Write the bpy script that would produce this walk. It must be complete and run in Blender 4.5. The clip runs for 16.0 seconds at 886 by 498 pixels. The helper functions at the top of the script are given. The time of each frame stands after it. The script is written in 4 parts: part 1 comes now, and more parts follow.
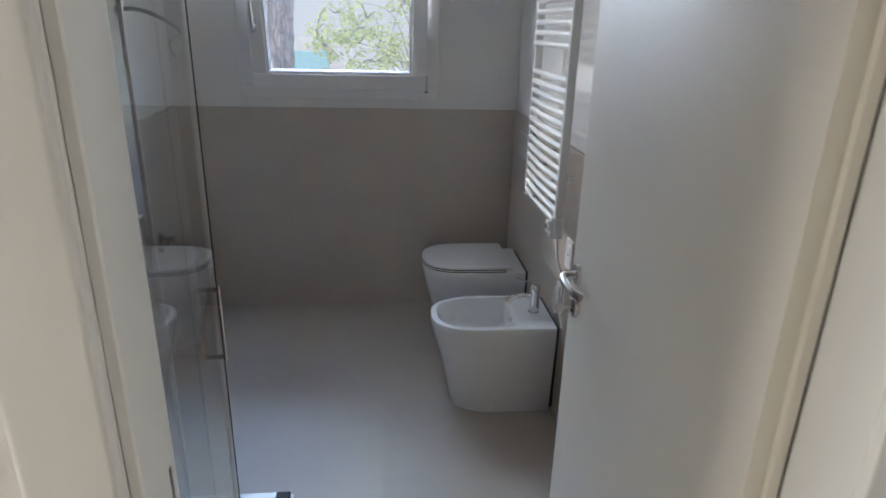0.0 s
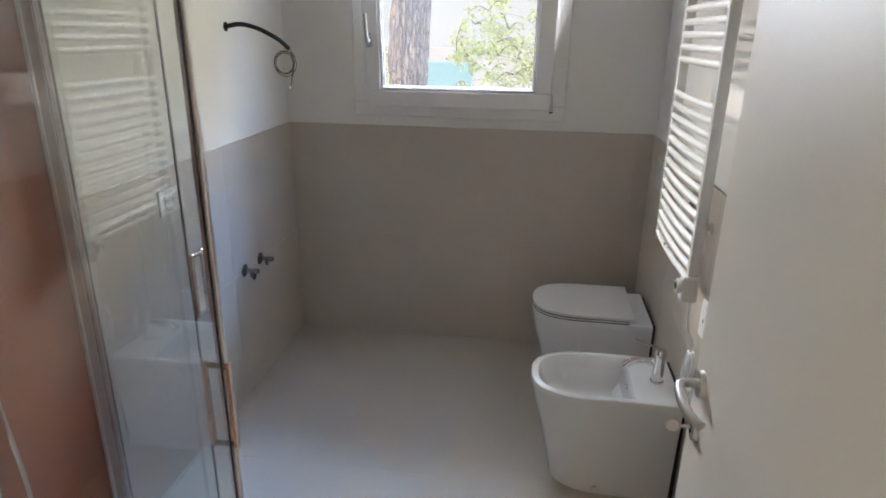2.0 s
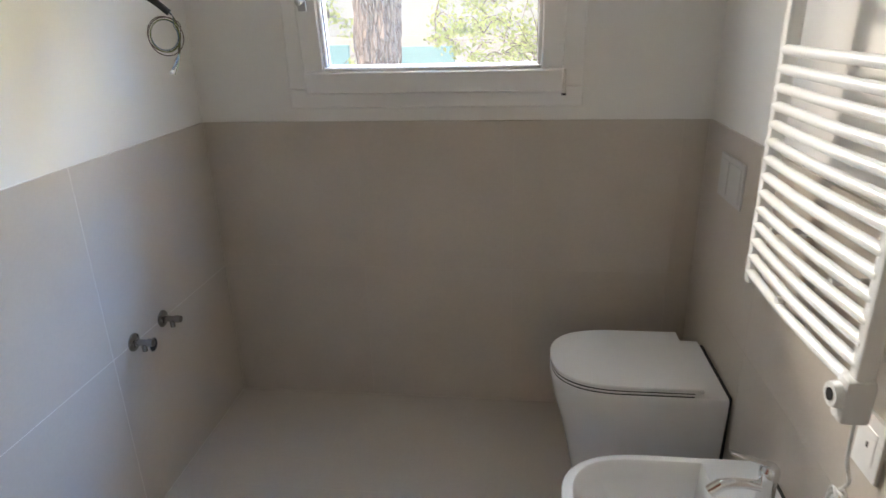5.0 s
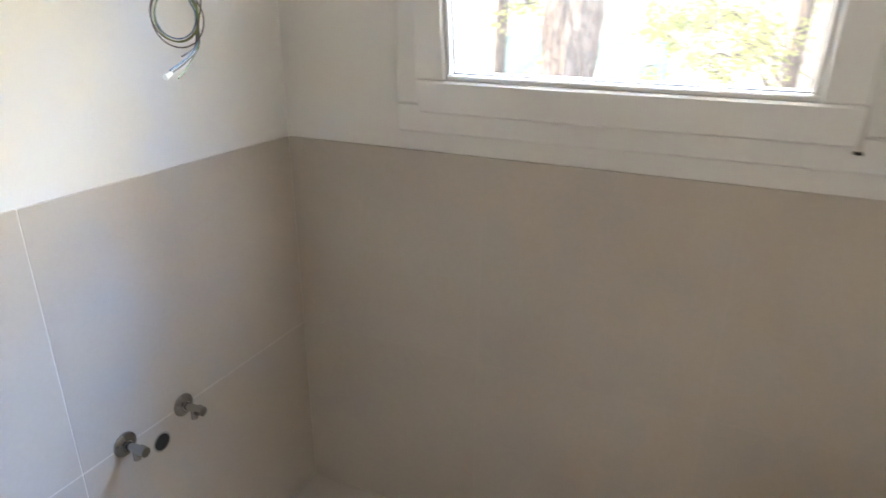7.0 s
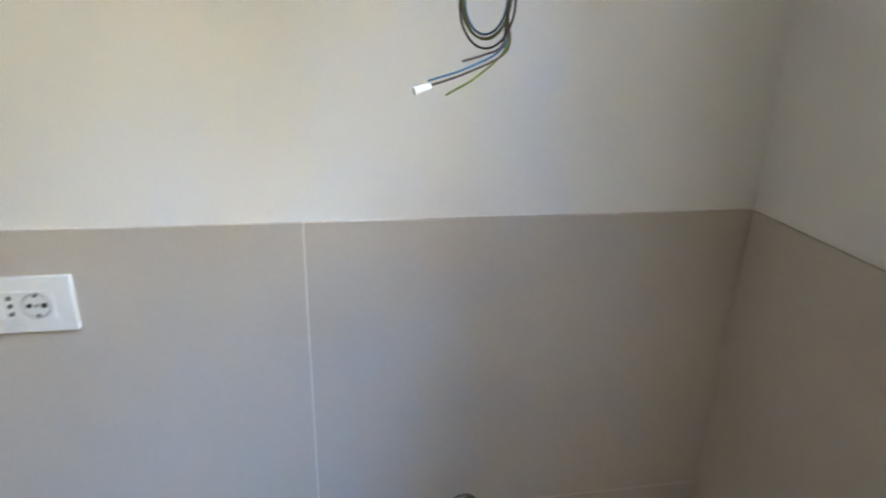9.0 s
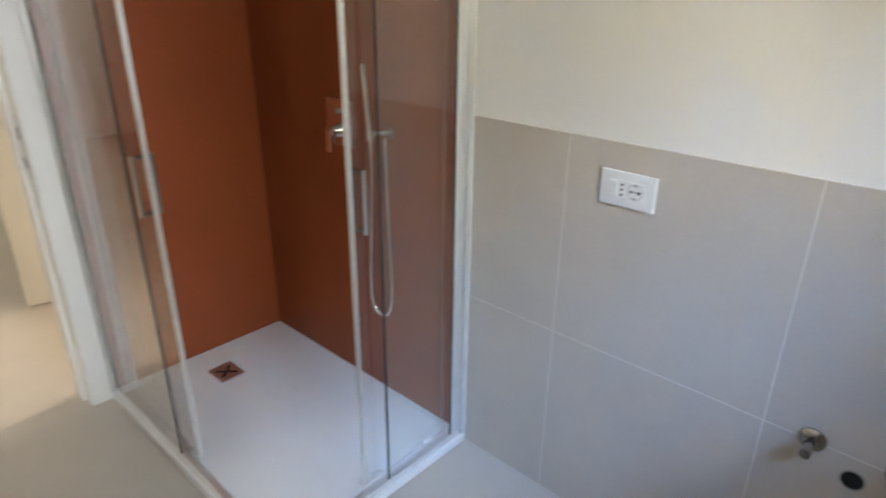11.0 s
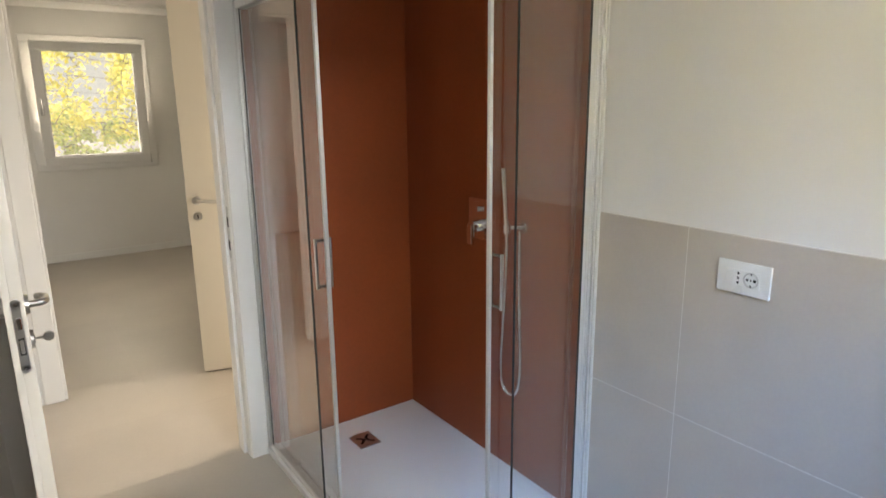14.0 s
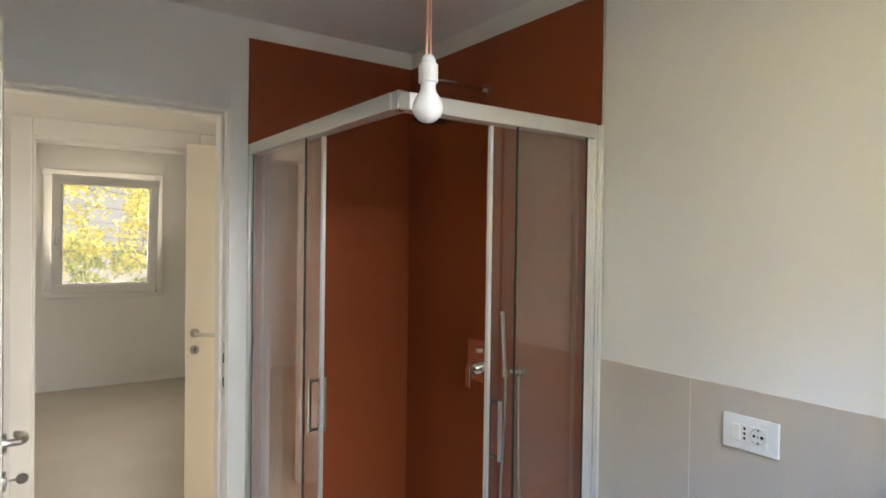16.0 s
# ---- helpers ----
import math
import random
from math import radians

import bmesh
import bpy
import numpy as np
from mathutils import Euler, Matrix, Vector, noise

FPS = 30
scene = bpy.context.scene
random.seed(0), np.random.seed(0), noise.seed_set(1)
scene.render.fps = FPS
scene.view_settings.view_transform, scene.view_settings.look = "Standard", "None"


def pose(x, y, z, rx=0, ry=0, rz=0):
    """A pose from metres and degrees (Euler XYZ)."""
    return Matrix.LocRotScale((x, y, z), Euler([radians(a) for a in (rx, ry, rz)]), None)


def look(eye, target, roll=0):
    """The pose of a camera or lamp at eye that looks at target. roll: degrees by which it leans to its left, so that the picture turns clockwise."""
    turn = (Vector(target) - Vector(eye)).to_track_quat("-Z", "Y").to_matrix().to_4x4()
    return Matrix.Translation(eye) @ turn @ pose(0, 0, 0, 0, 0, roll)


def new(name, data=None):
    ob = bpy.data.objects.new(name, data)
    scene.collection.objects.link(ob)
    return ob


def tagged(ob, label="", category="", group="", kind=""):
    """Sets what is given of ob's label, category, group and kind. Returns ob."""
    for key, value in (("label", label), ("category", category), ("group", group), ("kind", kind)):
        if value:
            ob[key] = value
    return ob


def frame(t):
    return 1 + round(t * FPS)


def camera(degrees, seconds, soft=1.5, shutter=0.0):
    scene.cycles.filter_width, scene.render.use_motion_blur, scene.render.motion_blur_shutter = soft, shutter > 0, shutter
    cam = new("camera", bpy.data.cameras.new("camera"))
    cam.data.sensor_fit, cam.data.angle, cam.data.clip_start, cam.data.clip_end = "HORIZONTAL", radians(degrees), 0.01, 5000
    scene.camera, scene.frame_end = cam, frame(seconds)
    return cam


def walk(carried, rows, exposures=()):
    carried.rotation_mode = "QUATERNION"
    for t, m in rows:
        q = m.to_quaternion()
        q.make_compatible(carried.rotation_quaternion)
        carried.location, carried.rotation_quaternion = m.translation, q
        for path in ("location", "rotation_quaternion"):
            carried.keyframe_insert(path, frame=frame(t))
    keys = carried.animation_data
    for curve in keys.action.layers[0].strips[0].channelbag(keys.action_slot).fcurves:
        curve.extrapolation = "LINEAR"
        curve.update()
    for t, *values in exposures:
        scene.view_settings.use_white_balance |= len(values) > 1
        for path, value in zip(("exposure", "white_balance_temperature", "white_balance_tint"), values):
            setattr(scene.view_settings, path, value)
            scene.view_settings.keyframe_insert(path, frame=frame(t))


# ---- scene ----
cam = camera(71.1, 16.0, shutter=0.5)
PATH = [
    (0, (1.127, -0.648, 1.656), (1.318, 1.222, 0.973), 1.5),
    (0.5, (1.169, -0.539, 1.654), (1.240, 1.332, 0.949), 1.5),
    (1, (1.247, -0.416, 1.674), (1.137, 1.440, 0.938), 1.2),
    (1.5, (1.299, -0.337, 1.678), (1.031, 1.511, 0.964), 0.5),
    (2, (1.275, -0.285, 1.672), (1.020, 1.584, 1.007), 0.9),
    (2.5, (1.243, -0.116, 1.690), (1.066, 1.779, 1.074), 0.9),
    (3, (1.202, 0.068, 1.663), (1.118, 1.994, 1.132), 0.9),
    (3.5, (1.182, 0.173, 1.652), (1.122, 2.111, 1.162), 0.4),
    (4, (1.215, 0.292, 1.616), (1.079, 2.203, 1.044), -0.5),
    (6.5, (1.166, 1.258, 1.529), (0.666, 3.048, 0.791), -0.2),
    (7, (1.147, 1.495, 1.544), (0.365, 3.188, 0.821), 0.5),
    (7.5, (1.129, 1.695, 1.534), (0.048, 3.207, 0.797), 0.9),
    (8, (1.047, 1.91, 1.507), (-0.312, 3.172, 0.761), 0.6),
    (8.5, (0.973, 2.089, 1.542), (-0.663, 2.987, 0.823), 0.3),
    (9, (0.941, 2.191, 1.509), (-0.899, 2.527, 0.802), 1.6),
    (9.5, (1.049, 2.365, 1.548), (-0.796, 2.104, 0.82), 3.0),
    (10, (1.178, 2.336, 1.554), (-0.542, 1.662, 0.789), 2.6),
    (12.5, (1.604, 2.533, 1.567), (0.612, 0.957, 0.836), -1.1),
    (13, (1.605, 2.56, 1.558), (0.56, 0.994, 0.884), -1.4),
    (13.5, (1.607, 2.57, 1.56), (0.517, 0.996, 0.983), -1.3),
    (14, (1.614, 2.572, 1.559), (0.488, 0.985, 1.101), -0.6),
    (14.5, (1.614, 2.572, 1.563), (0.468, 0.971, 1.212), 0.2),
    (15, (1.6, 2.572, 1.569), (0.448, 0.956, 1.327), 0.5),
    (15.5, (1.602, 2.574, 1.575), (0.446, 0.947, 1.45), 0.8),
    (16, (1.604, 2.577, 1.586), (0.453, 0.942, 1.555), 0.8),
]
EXPOSURES = [(0, 0.42, 5900, 11), (0.5, 0.50, 5950, 11), (1.5, 0.72, 6300, 12), (2, 0.82, 6600, 12), (2.5, 0.85, 7000, 12), (3.5, 0.77, 7000, 12), (4.2, 0.68, 6900, 12), (6.3, 1.5, 7450, 12), (7.5, 1.45, 7250, 12), (9, 0.92, 7150, 10), (9.5, 0.95, 7050, 11), (12.5, 0.84, 7300, 12), (16, 0.84, 7150, 12)]
walk(cam, [(t, look(eye, target, roll)) for t, eye, target, roll in PATH], EXPOSURES)

# ---- world, sun, daylight ----
world = bpy.data.worlds.new("daylight")
scene.world = world
world.use_nodes = True
wn, wl = world.node_tree.nodes, world.node_tree.links
sky = wn.new("ShaderNodeTexSky")
sky.sky_type = "NISHITA"
sky.sun_disc = False
SUN_DIR = Vector((-0.80, -0.35, 0.62)).normalized()  # towards the sun
sky.sun_elevation = math.asin(SUN_DIR.z)
sky.sun_rotation = math.atan2(SUN_DIR.x, SUN_DIR.y)
wl.new(sky.outputs["Color"], wn["Background"].inputs["Color"])
wn["Background"].inputs["Strength"].default_value = 0.11


def lamp(name, kind, m, energy, colour, **settings):
    data = bpy.data.lights.new(name, kind)
    data.energy, data.color = energy, colour
    if kind == "AREA":
        data.shape, data.size, data.size_y = "RECTANGLE", settings["w"], settings["h"]
    if kind == "SUN":
        data.angle = radians(0.5)
    ob = new(name, data)
    ob.matrix_world = m
    return ob


lamp("sun", "SUN", look(SUN_DIR * 30, (0, 0, 0)), 5.0, (1.0, 0.93, 0.82))
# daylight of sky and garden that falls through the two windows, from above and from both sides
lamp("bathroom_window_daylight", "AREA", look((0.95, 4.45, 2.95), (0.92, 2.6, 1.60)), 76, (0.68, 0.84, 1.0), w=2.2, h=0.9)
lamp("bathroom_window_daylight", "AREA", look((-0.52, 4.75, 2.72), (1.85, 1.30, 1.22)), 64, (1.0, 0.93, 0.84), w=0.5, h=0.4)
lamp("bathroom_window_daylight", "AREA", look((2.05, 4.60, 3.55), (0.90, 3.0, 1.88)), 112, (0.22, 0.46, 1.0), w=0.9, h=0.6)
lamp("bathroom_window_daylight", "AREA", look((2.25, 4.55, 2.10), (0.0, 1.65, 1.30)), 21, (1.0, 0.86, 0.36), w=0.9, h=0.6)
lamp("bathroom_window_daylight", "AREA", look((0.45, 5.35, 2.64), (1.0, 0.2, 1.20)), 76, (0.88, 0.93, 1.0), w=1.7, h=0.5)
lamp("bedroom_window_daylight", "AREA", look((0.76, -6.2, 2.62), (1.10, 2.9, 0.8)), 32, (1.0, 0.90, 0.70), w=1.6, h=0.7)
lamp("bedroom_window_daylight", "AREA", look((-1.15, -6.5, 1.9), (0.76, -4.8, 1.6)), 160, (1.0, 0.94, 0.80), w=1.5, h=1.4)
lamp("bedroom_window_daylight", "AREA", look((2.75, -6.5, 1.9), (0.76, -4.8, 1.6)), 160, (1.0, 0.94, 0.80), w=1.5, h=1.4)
# added fill lamp outside an unseen opening, to brighten the bedroom
lamp("bedroom_side_fill", "AREA", look((4.3, -3.3, 1.75), (0.0, -3.4, 1.1)), 12, (1.0, 0.92, 0.76), w=1.0, h=1.1)
# fill lamps added outside unseen openings at the two ends of the hall
lamp("hall_end_fill", "AREA", look((-1.75, -0.55, 1.6), (0.5, -0.45, 1.2)), 37, (1.0, 0.90, 0.74), w=0.8, h=1.2)
lamp("hall_end_fill", "AREA", look((4.1, -0.65, 1.5), (2.0, -0.65, 1.2)), 11, (1.0, 0.89, 0.72), w=0.8, h=1.7)


# ---- materials ----
def material(name, base, rough=0.5, metal=0.0, vary=0.06, scale=3.0, fine=60.0, bump=0.0, per_object=0.0, spec=0.5, stretch=(1, 1, 1), coat=0.0):
    """Paint, stone, ceramic or metal: two scales of mottling, a little relief, uneven gloss."""
    m = bpy.data.materials.new(name)
    m.use_nodes = True
    n, l = m.node_tree.nodes, m.node_tree.links
    p = n["Principled BSDF"]
    p.inputs["Metallic"].default_value = metal
    p.inputs["Specular IOR Level"].default_value = spec
    p.inputs["Coat Weight"].default_value = coat
    p.inputs["Coat Roughness"].default_value = 0.08
    geo = n.new("ShaderNodeNewGeometry")
    mp = n.new("ShaderNodeMapping")
    mp.inputs["Scale"].default_value = stretch
    l.new(geo.outputs["Position"], mp.inputs["Vector"])
    big, small = n.new("ShaderNodeTexNoise"), n.new("ShaderNodeTexNoise")
    big.inputs["Scale"].default_value, big.inputs["Detail"].default_value = scale, 5
    small.inputs["Scale"].default_value, small.inputs["Detail"].default_value = fine, 3
    for q in (big, small):
        l.new(mp.outputs["Vector"], q.inputs["Vector"])
    mix = n.new("ShaderNodeMath")
    mix.operation = "MULTIPLY_ADD"
    l.new(small.outputs["Fac"], mix.inputs[0])
    mix.inputs[1].default_value = 0.35
    l.new(big.outputs["Fac"], mix.inputs[2])
    val = n.new("ShaderNodeMapRange")
    val.inputs["From Min"].default_value, val.inputs["From Max"].default_value = 0.1, 1.25
    val.inputs["To Min"].default_value, val.inputs["To Max"].default_value = 1 - vary, 1 + vary
    l.new(mix.outputs[0], val.inputs["Value"])
    last = val.outputs[0]
    if per_object:
        info = n.new("ShaderNodeObjectInfo")
        add = n.new("ShaderNodeMath")
        add.operation = "MULTIPLY_ADD"
        l.new(info.outputs["Random"], add.inputs[0])
        add.inputs[1].default_value = per_object
        l.new(last, add.inputs[2])
        last = add.outputs[0]
    col = n.new("ShaderNodeVectorMath")
    col.operation = "SCALE"
    col.inputs[0].default_value = base
    l.new(last, col.inputs["Scale"])
    l.new(col.outputs[0], p.inputs["Base Color"])
    rr = n.new("ShaderNodeMapRange")
    rr.inputs["To Min"].default_value, rr.inputs["To Max"].default_value = max(0.02, rough * 0.85), min(1, rough * 1.15)
    l.new(big.outputs["Fac"], rr.inputs["Value"])
    l.new(rr.outputs[0], p.inputs["Roughness"])
    if bump:
        b = n.new("ShaderNodeBump")
        b.inputs["Strength"].default_value, b.inputs["Distance"].default_value = bump, 0.004
        l.new(small.outputs["Fac"], b.inputs["Height"])
        l.new(b.outputs["Normal"], p.inputs["Normal"])
    return m


def glass(name, colour=(1, 1, 1), rough=0.0, veil=0.0, ior=1.5):
    """Clear glass; veil: the share of a pale translucent film that imitates glare in the view."""
    m = bpy.data.materials.new(name)
    m.use_nodes = True
    p = m.node_tree.nodes["Principled BSDF"]
    p.inputs["Base Color"].default_value = (*colour, 1)
    p.inputs["Transmission Weight"].default_value = 1
    p.inputs["Roughness"].default_value = rough
    p.inputs["IOR"].default_value = ior
    if veil:
        n, l = m.node_tree.nodes, m.node_tree.links
        film_ = n.new("ShaderNodeBsdfTranslucent")
        film_.inputs["Color"].default_value = (0.8, 0.8, 0.78, 1)
        both = n.new("ShaderNodeMixShader")
        both.inputs[0].default_value = veil
        l.new(p.outputs[0], both.inputs[1])
        l.new(film_.outputs[0], both.inputs[2])
        l.new(both.outputs[0], n["Material Output"].inputs["Surface"])
    return m


def leaf_material(name, base, shade):
    m = bpy.data.materials.new(name)
    m.use_nodes = True
    n, l = m.node_tree.nodes, m.node_tree.links
    p = n["Principled BSDF"]
    geo = n.new("ShaderNodeNewGeometry")
    mix = n.new("ShaderNodeMix")
    mix.data_type = "RGBA"
    mix.inputs["A"].default_value, mix.inputs["B"].default_value = (*base, 1), (*shade, 1)
    l.new(geo.outputs["Random Per Island"], mix.inputs["Factor"])
    l.new(mix.outputs["Result"], p.inputs["Base Color"])
    p.inputs["Roughness"].default_value = 0.6
    tr = n.new("ShaderNodeBsdfTranslucent")
    l.new(mix.outputs["Result"], tr.inputs["Color"])
    both = n.new("ShaderNodeMixShader")
    both.inputs[0].default_value = 0.72
    l.new(p.outputs[0], both.inputs[1])
    l.new(tr.outputs[0], both.inputs[2])
    l.new(both.outputs[0], n["Material Output"].inputs["Surface"])
    return m


def bark_material(name, plate, crack):
    """Long plates of bark parted by dark furrows."""
    m = bpy.data.materials.new(name)
    m.use_nodes = True
    n, l = m.node_tree.nodes, m.node_tree.links
    p = n["Principled BSDF"]
    p.inputs["Roughness"].default_value = 0.95
    geo, mp = n.new("ShaderNodeNewGeometry"), n.new("ShaderNodeMapping")
    mp.inputs["Scale"].default_value = (24, 24, 6.5)
    l.new(geo.outputs["Position"], mp.inputs["Vector"])
    wob, add = n.new("ShaderNodeTexNoise"), n.new("ShaderNodeMix")
    wob.inputs["Scale"].default_value, wob.inputs["Detail"].default_value = 0.9, 4
    add.data_type = "RGBA"
    add.blend_type = "LINEAR_LIGHT"
    add.inputs["Factor"].default_value = 0.75
    l.new(mp.outputs["Vector"], wob.inputs["Vector"])
    l.new(mp.outputs["Vector"], add.inputs["A"])
    l.new(wob.outputs["Color"], add.inputs["B"])
    cells, tint = n.new("ShaderNodeTexVoronoi"), n.new("ShaderNodeTexNoise")
    cells.feature = "DISTANCE_TO_EDGE"
    cells.inputs["Scale"].default_value = 1.0
    tint.inputs["Scale"].default_value, tint.inputs["Detail"].default_value = 2.2, 6
    l.new(add.outputs["Result"], cells.inputs["Vector"])
    l.new(mp.outputs["Vector"], tint.inputs["Vector"])
    edge = n.new("ShaderNodeMapRange")
    edge.inputs["From Min"].default_value, edge.inputs["From Max"].default_value = 0.01, 0.20
    l.new(cells.outputs["Distance"], edge.inputs["Value"])
    mul = n.new("ShaderNodeMath")
    mul.operation = "MULTIPLY"
    shade = n.new("ShaderNodeMapRange")
    shade.inputs["To Min"].default_value, shade.inputs["To Max"].default_value = 0.35, 1.25
    l.new(tint.outputs["Fac"], shade.inputs["Value"])
    l.new(edge.outputs[0], mul.inputs[0])
    l.new(shade.outputs[0], mul.inputs[1])
    mix = n.new("ShaderNodeMix")
    mix.data_type = "RGBA"
    mix.inputs["A"].default_value, mix.inputs["B"].default_value = (*crack, 1), (*plate, 1)
    l.new(mul.outputs[0], mix.inputs["Factor"])
    l.new(mix.outputs["Result"], p.inputs["Base Color"])
    bump = n.new("ShaderNodeBump")
    bump.inputs["Strength"].default_value, bump.inputs["Distance"].default_value = 0.9, 0.02
    l.new(mul.outputs[0], bump.inputs["Height"])
    l.new(bump.outputs["Normal"], p.inputs["Normal"])
    return m


PLASTER = material("white_plaster", (0.78, 0.765, 0.735), 0.85, vary=0.05, scale=2.5, fine=140, bump=0.10)
CEILING = material("ceiling_paint", (0.78, 0.77, 0.75), 0.9, vary=0.02, scale=2, fine=120, bump=0.06)
TILE = material("greige_porcelain", (0.51, 0.455, 0.395), 0.40, vary=0.15, scale=2.8, fine=90, bump=0.05, per_object=0.03)
FLOOR_TILE = material("greige_floor_porcelain", (0.47, 0.42, 0.365), 0.45, vary=0.16, scale=2.4, fine=80, bump=0.05, per_object=0.03)
GROUT = material("light_grout", (0.74, 0.71, 0.66), 0.9, vary=0.06, scale=8, fine=200, bump=0.15)
GROUT_DARK = material("greige_grout", (0.50, 0.447, 0.39), 0.9, vary=0.06, scale=8, fine=200, bump=0.15)
GROUT_MID = material("sand_grout", (0.57, 0.515, 0.455), 0.9, vary=0.08, scale=8, fine=200, bump=0.15)
BROWN = material("rust_brown_porcelain", (0.262, 0.060, 0.019), 0.36, vary=0.30, scale=1.3, fine=60, bump=0.03, per_object=0.03, spec=0.28)
BROWN_GROUT = material("brown_grout", (0.18, 0.046, 0.018), 0.9, vary=0.1, scale=8, fine=200)
CERAMIC = material("white_ceramic", (0.80, 0.80, 0.80), 0.16, vary=0.01, scale=4, fine=90, coat=0.3)
TRAY = material("white_resin", (0.80, 0.80, 0.80), 0.42, vary=0.015, scale=5, fine=220, bump=0.08)
LACQUER = material("ivory_door_lacquer", (0.75, 0.70, 0.61), 0.42, vary=0.02, scale=3, fine=100, bump=0.03)
FRAME_WHITE = material("white_frame_foil", (0.78, 0.775, 0.75), 0.40, vary=0.03, scale=4, fine=110, bump=0.015, stretch=(6, 6, 1))
PVC = material("white_window_plastic", (0.80, 0.79, 0.77), 0.30, vary=0.015, scale=4, fine=100)
ENAMEL = material("white_enamel", (0.82, 0.82, 0.80), 0.22, vary=0.012, scale=5, fine=100)
PLASTIC = material("white_plastic", (0.80, 0.80, 0.78), 0.28, vary=0.01, scale=8, fine=120)
PLASTIC_GREY = material("pale_grey_plastic", (0.55, 0.54, 0.52), 0.35, vary=0.02, scale=8, fine=120)
CHROME = material("chrome", (0.78, 0.78, 0.79), 0.10, 1.0, vary=0.03, scale=8, fine=90)
# chrome with dark reflections and shading of the fittings put into its colour
CHROME_DARK = material("dark_chrome", (0.36, 0.35, 0.34), 0.16, 1.0, vary=0.08, scale=30, fine=120)
SATIN = material("satin_steel", (0.60, 0.58, 0.55), 0.30, 1.0, vary=0.04, scale=8, fine=150)
ANODISED = material("pale_anodised_profile", (0.70, 0.70, 0.68), 0.36, 0.35, vary=0.012, scale=4, fine=90)
NICKEL = material("matt_nickel", (0.50, 0.50, 0.49), 0.55, 0.7, vary=0.03, scale=8, fine=150)
ALU = material("satin_aluminium", (0.77, 0.77, 0.76), 0.34, 0.78, vary=0.012, scale=4, fine=90)
RUBBER = material("black_rubber", (0.02, 0.02, 0.02), 0.6, vary=0.1, scale=9, fine=90)
DARK = material("dark_hole", (0.01, 0.01, 0.01), 0.9, vary=0.1)
HOLE_BEIGE = material("plastic_drain_pipe", (0.30, 0.28, 0.25), 0.5, vary=0.05)
WIRE_BLUE = material("blue_wire", (0.05, 0.13, 0.22), 0.4, vary=0.05)
WIRE_GREEN = material("green_yellow_wire", (0.14, 0.18, 0.03), 0.4, vary=0.5, scale=60, fine=20)
WIRE_BROWN = material("dark_wire", (0.085, 0.055, 0.045), 0.4, vary=0.05)
CORD = material("peach_cord", (0.72, 0.36, 0.24), 0.6, vary=0.05, scale=30, fine=200)
OPAL = material("opal_bulb", (0.85, 0.85, 0.84), 0.22, vary=0.01)
BARK = bark_material("pine_bark", (0.29, 0.225, 0.19), (0.12, 0.09, 0.077))
RENDER = material("white_render", (0.75, 0.73, 0.70), 0.95, vary=0.05, scale=1.5, fine=60, bump=0.2)
TEAL = material("turquoise_panel", (0.22, 0.42, 0.46), 0.5, vary=0.12, scale=2, fine=40)
SOIL = material("pale_gravel", (0.36, 0.345, 0.32), 0.95, vary=0.18, scale=0.6, fine=30, bump=0.5)
ROOF = material("roof_tiles", (0.30, 0.15, 0.09), 0.9, vary=0.2, scale=2, fine=20)
GLASS = glass("shower_glass", (0.975, 0.992, 0.980), ior=1.65)
# pale veil in the pane imitates the glare over the garden view
PANE = glass("window_glass", (0.99, 1.0, 1.0), veil=0.021)
LEAF_GREEN = leaf_material("fresh_green_leaf", (0.62, 0.66, 0.27), (0.40, 0.50, 0.17))
LEAF_YELLOW = leaf_material("yellow_autumn_leaf", (0.98, 0.88, 0.26), (0.82, 0.82, 0.32))


# ---- mesh helpers ----
def mesh_of(name, bm, mat, smooth=True):
    me = bpy.data.meshes.new(name)
    bm.normal_update()
    bm.to_mesh(me)
    bm.free()
    for m in (mat if isinstance(mat, (list, tuple)) else (mat,)):
        me.materials.append(m)
    if smooth:
        me.shade_smooth()
        me.set_sharp_from_angle(angle=radians(35))
    return me


def part(name, bm, mat, parent=None, label="", smooth=True):
    ob = new(name, mesh_of(name, bm, mat, smooth))
    if parent is not None:
        ob.parent = parent
    return tagged(ob, label)


def thing(name, label, category, group="", kind="", at=None):
    ob = new(name)
    ob.empty_display_size = 0.05
    if at is not None:
        ob.matrix_world = at
    return tagged(ob, label, category, group, kind)


def box(bm, x0, x1, y0, y1, z0, z1, bevel=0.0, seg=1, m=None):
    c = Matrix.Translation(((x0 + x1) / 2, (y0 + y1) / 2, (z0 + z1) / 2)) @ Matrix.Diagonal((x1 - x0, y1 - y0, z1 - z0, 1))
    if m is not None:
        c = m @ c
    vs = bmesh.ops.create_cube(bm, size=1, matrix=c)["verts"]
    if bevel:
        es = list({e for v in vs for e in v.link_edges})
        bmesh.ops.bevel(bm, geom=es, offset=bevel, segments=seg, profile=0.7, affect="EDGES")
    return bm


def boxes(*rows, bevel=0.0, seg=1):
    bm = bmesh.new()
    for r in rows:
        box(bm, *r, bevel=bevel, seg=seg)
    return bm


def rod(bm, a, b, r0, r1=None, n=16):
    a, b = Vector(a), Vector(b)
    r1 = r0 if r1 is None else r1
    m = Matrix.Translation((a + b) / 2) @ (b - a).to_track_quat("Z", "Y").to_matrix().to_4x4()
    bmesh.ops.create_cone(bm, cap_ends=True, segments=n, radius1=r0, radius2=r1, depth=(b - a).length, matrix=m)
    return bm


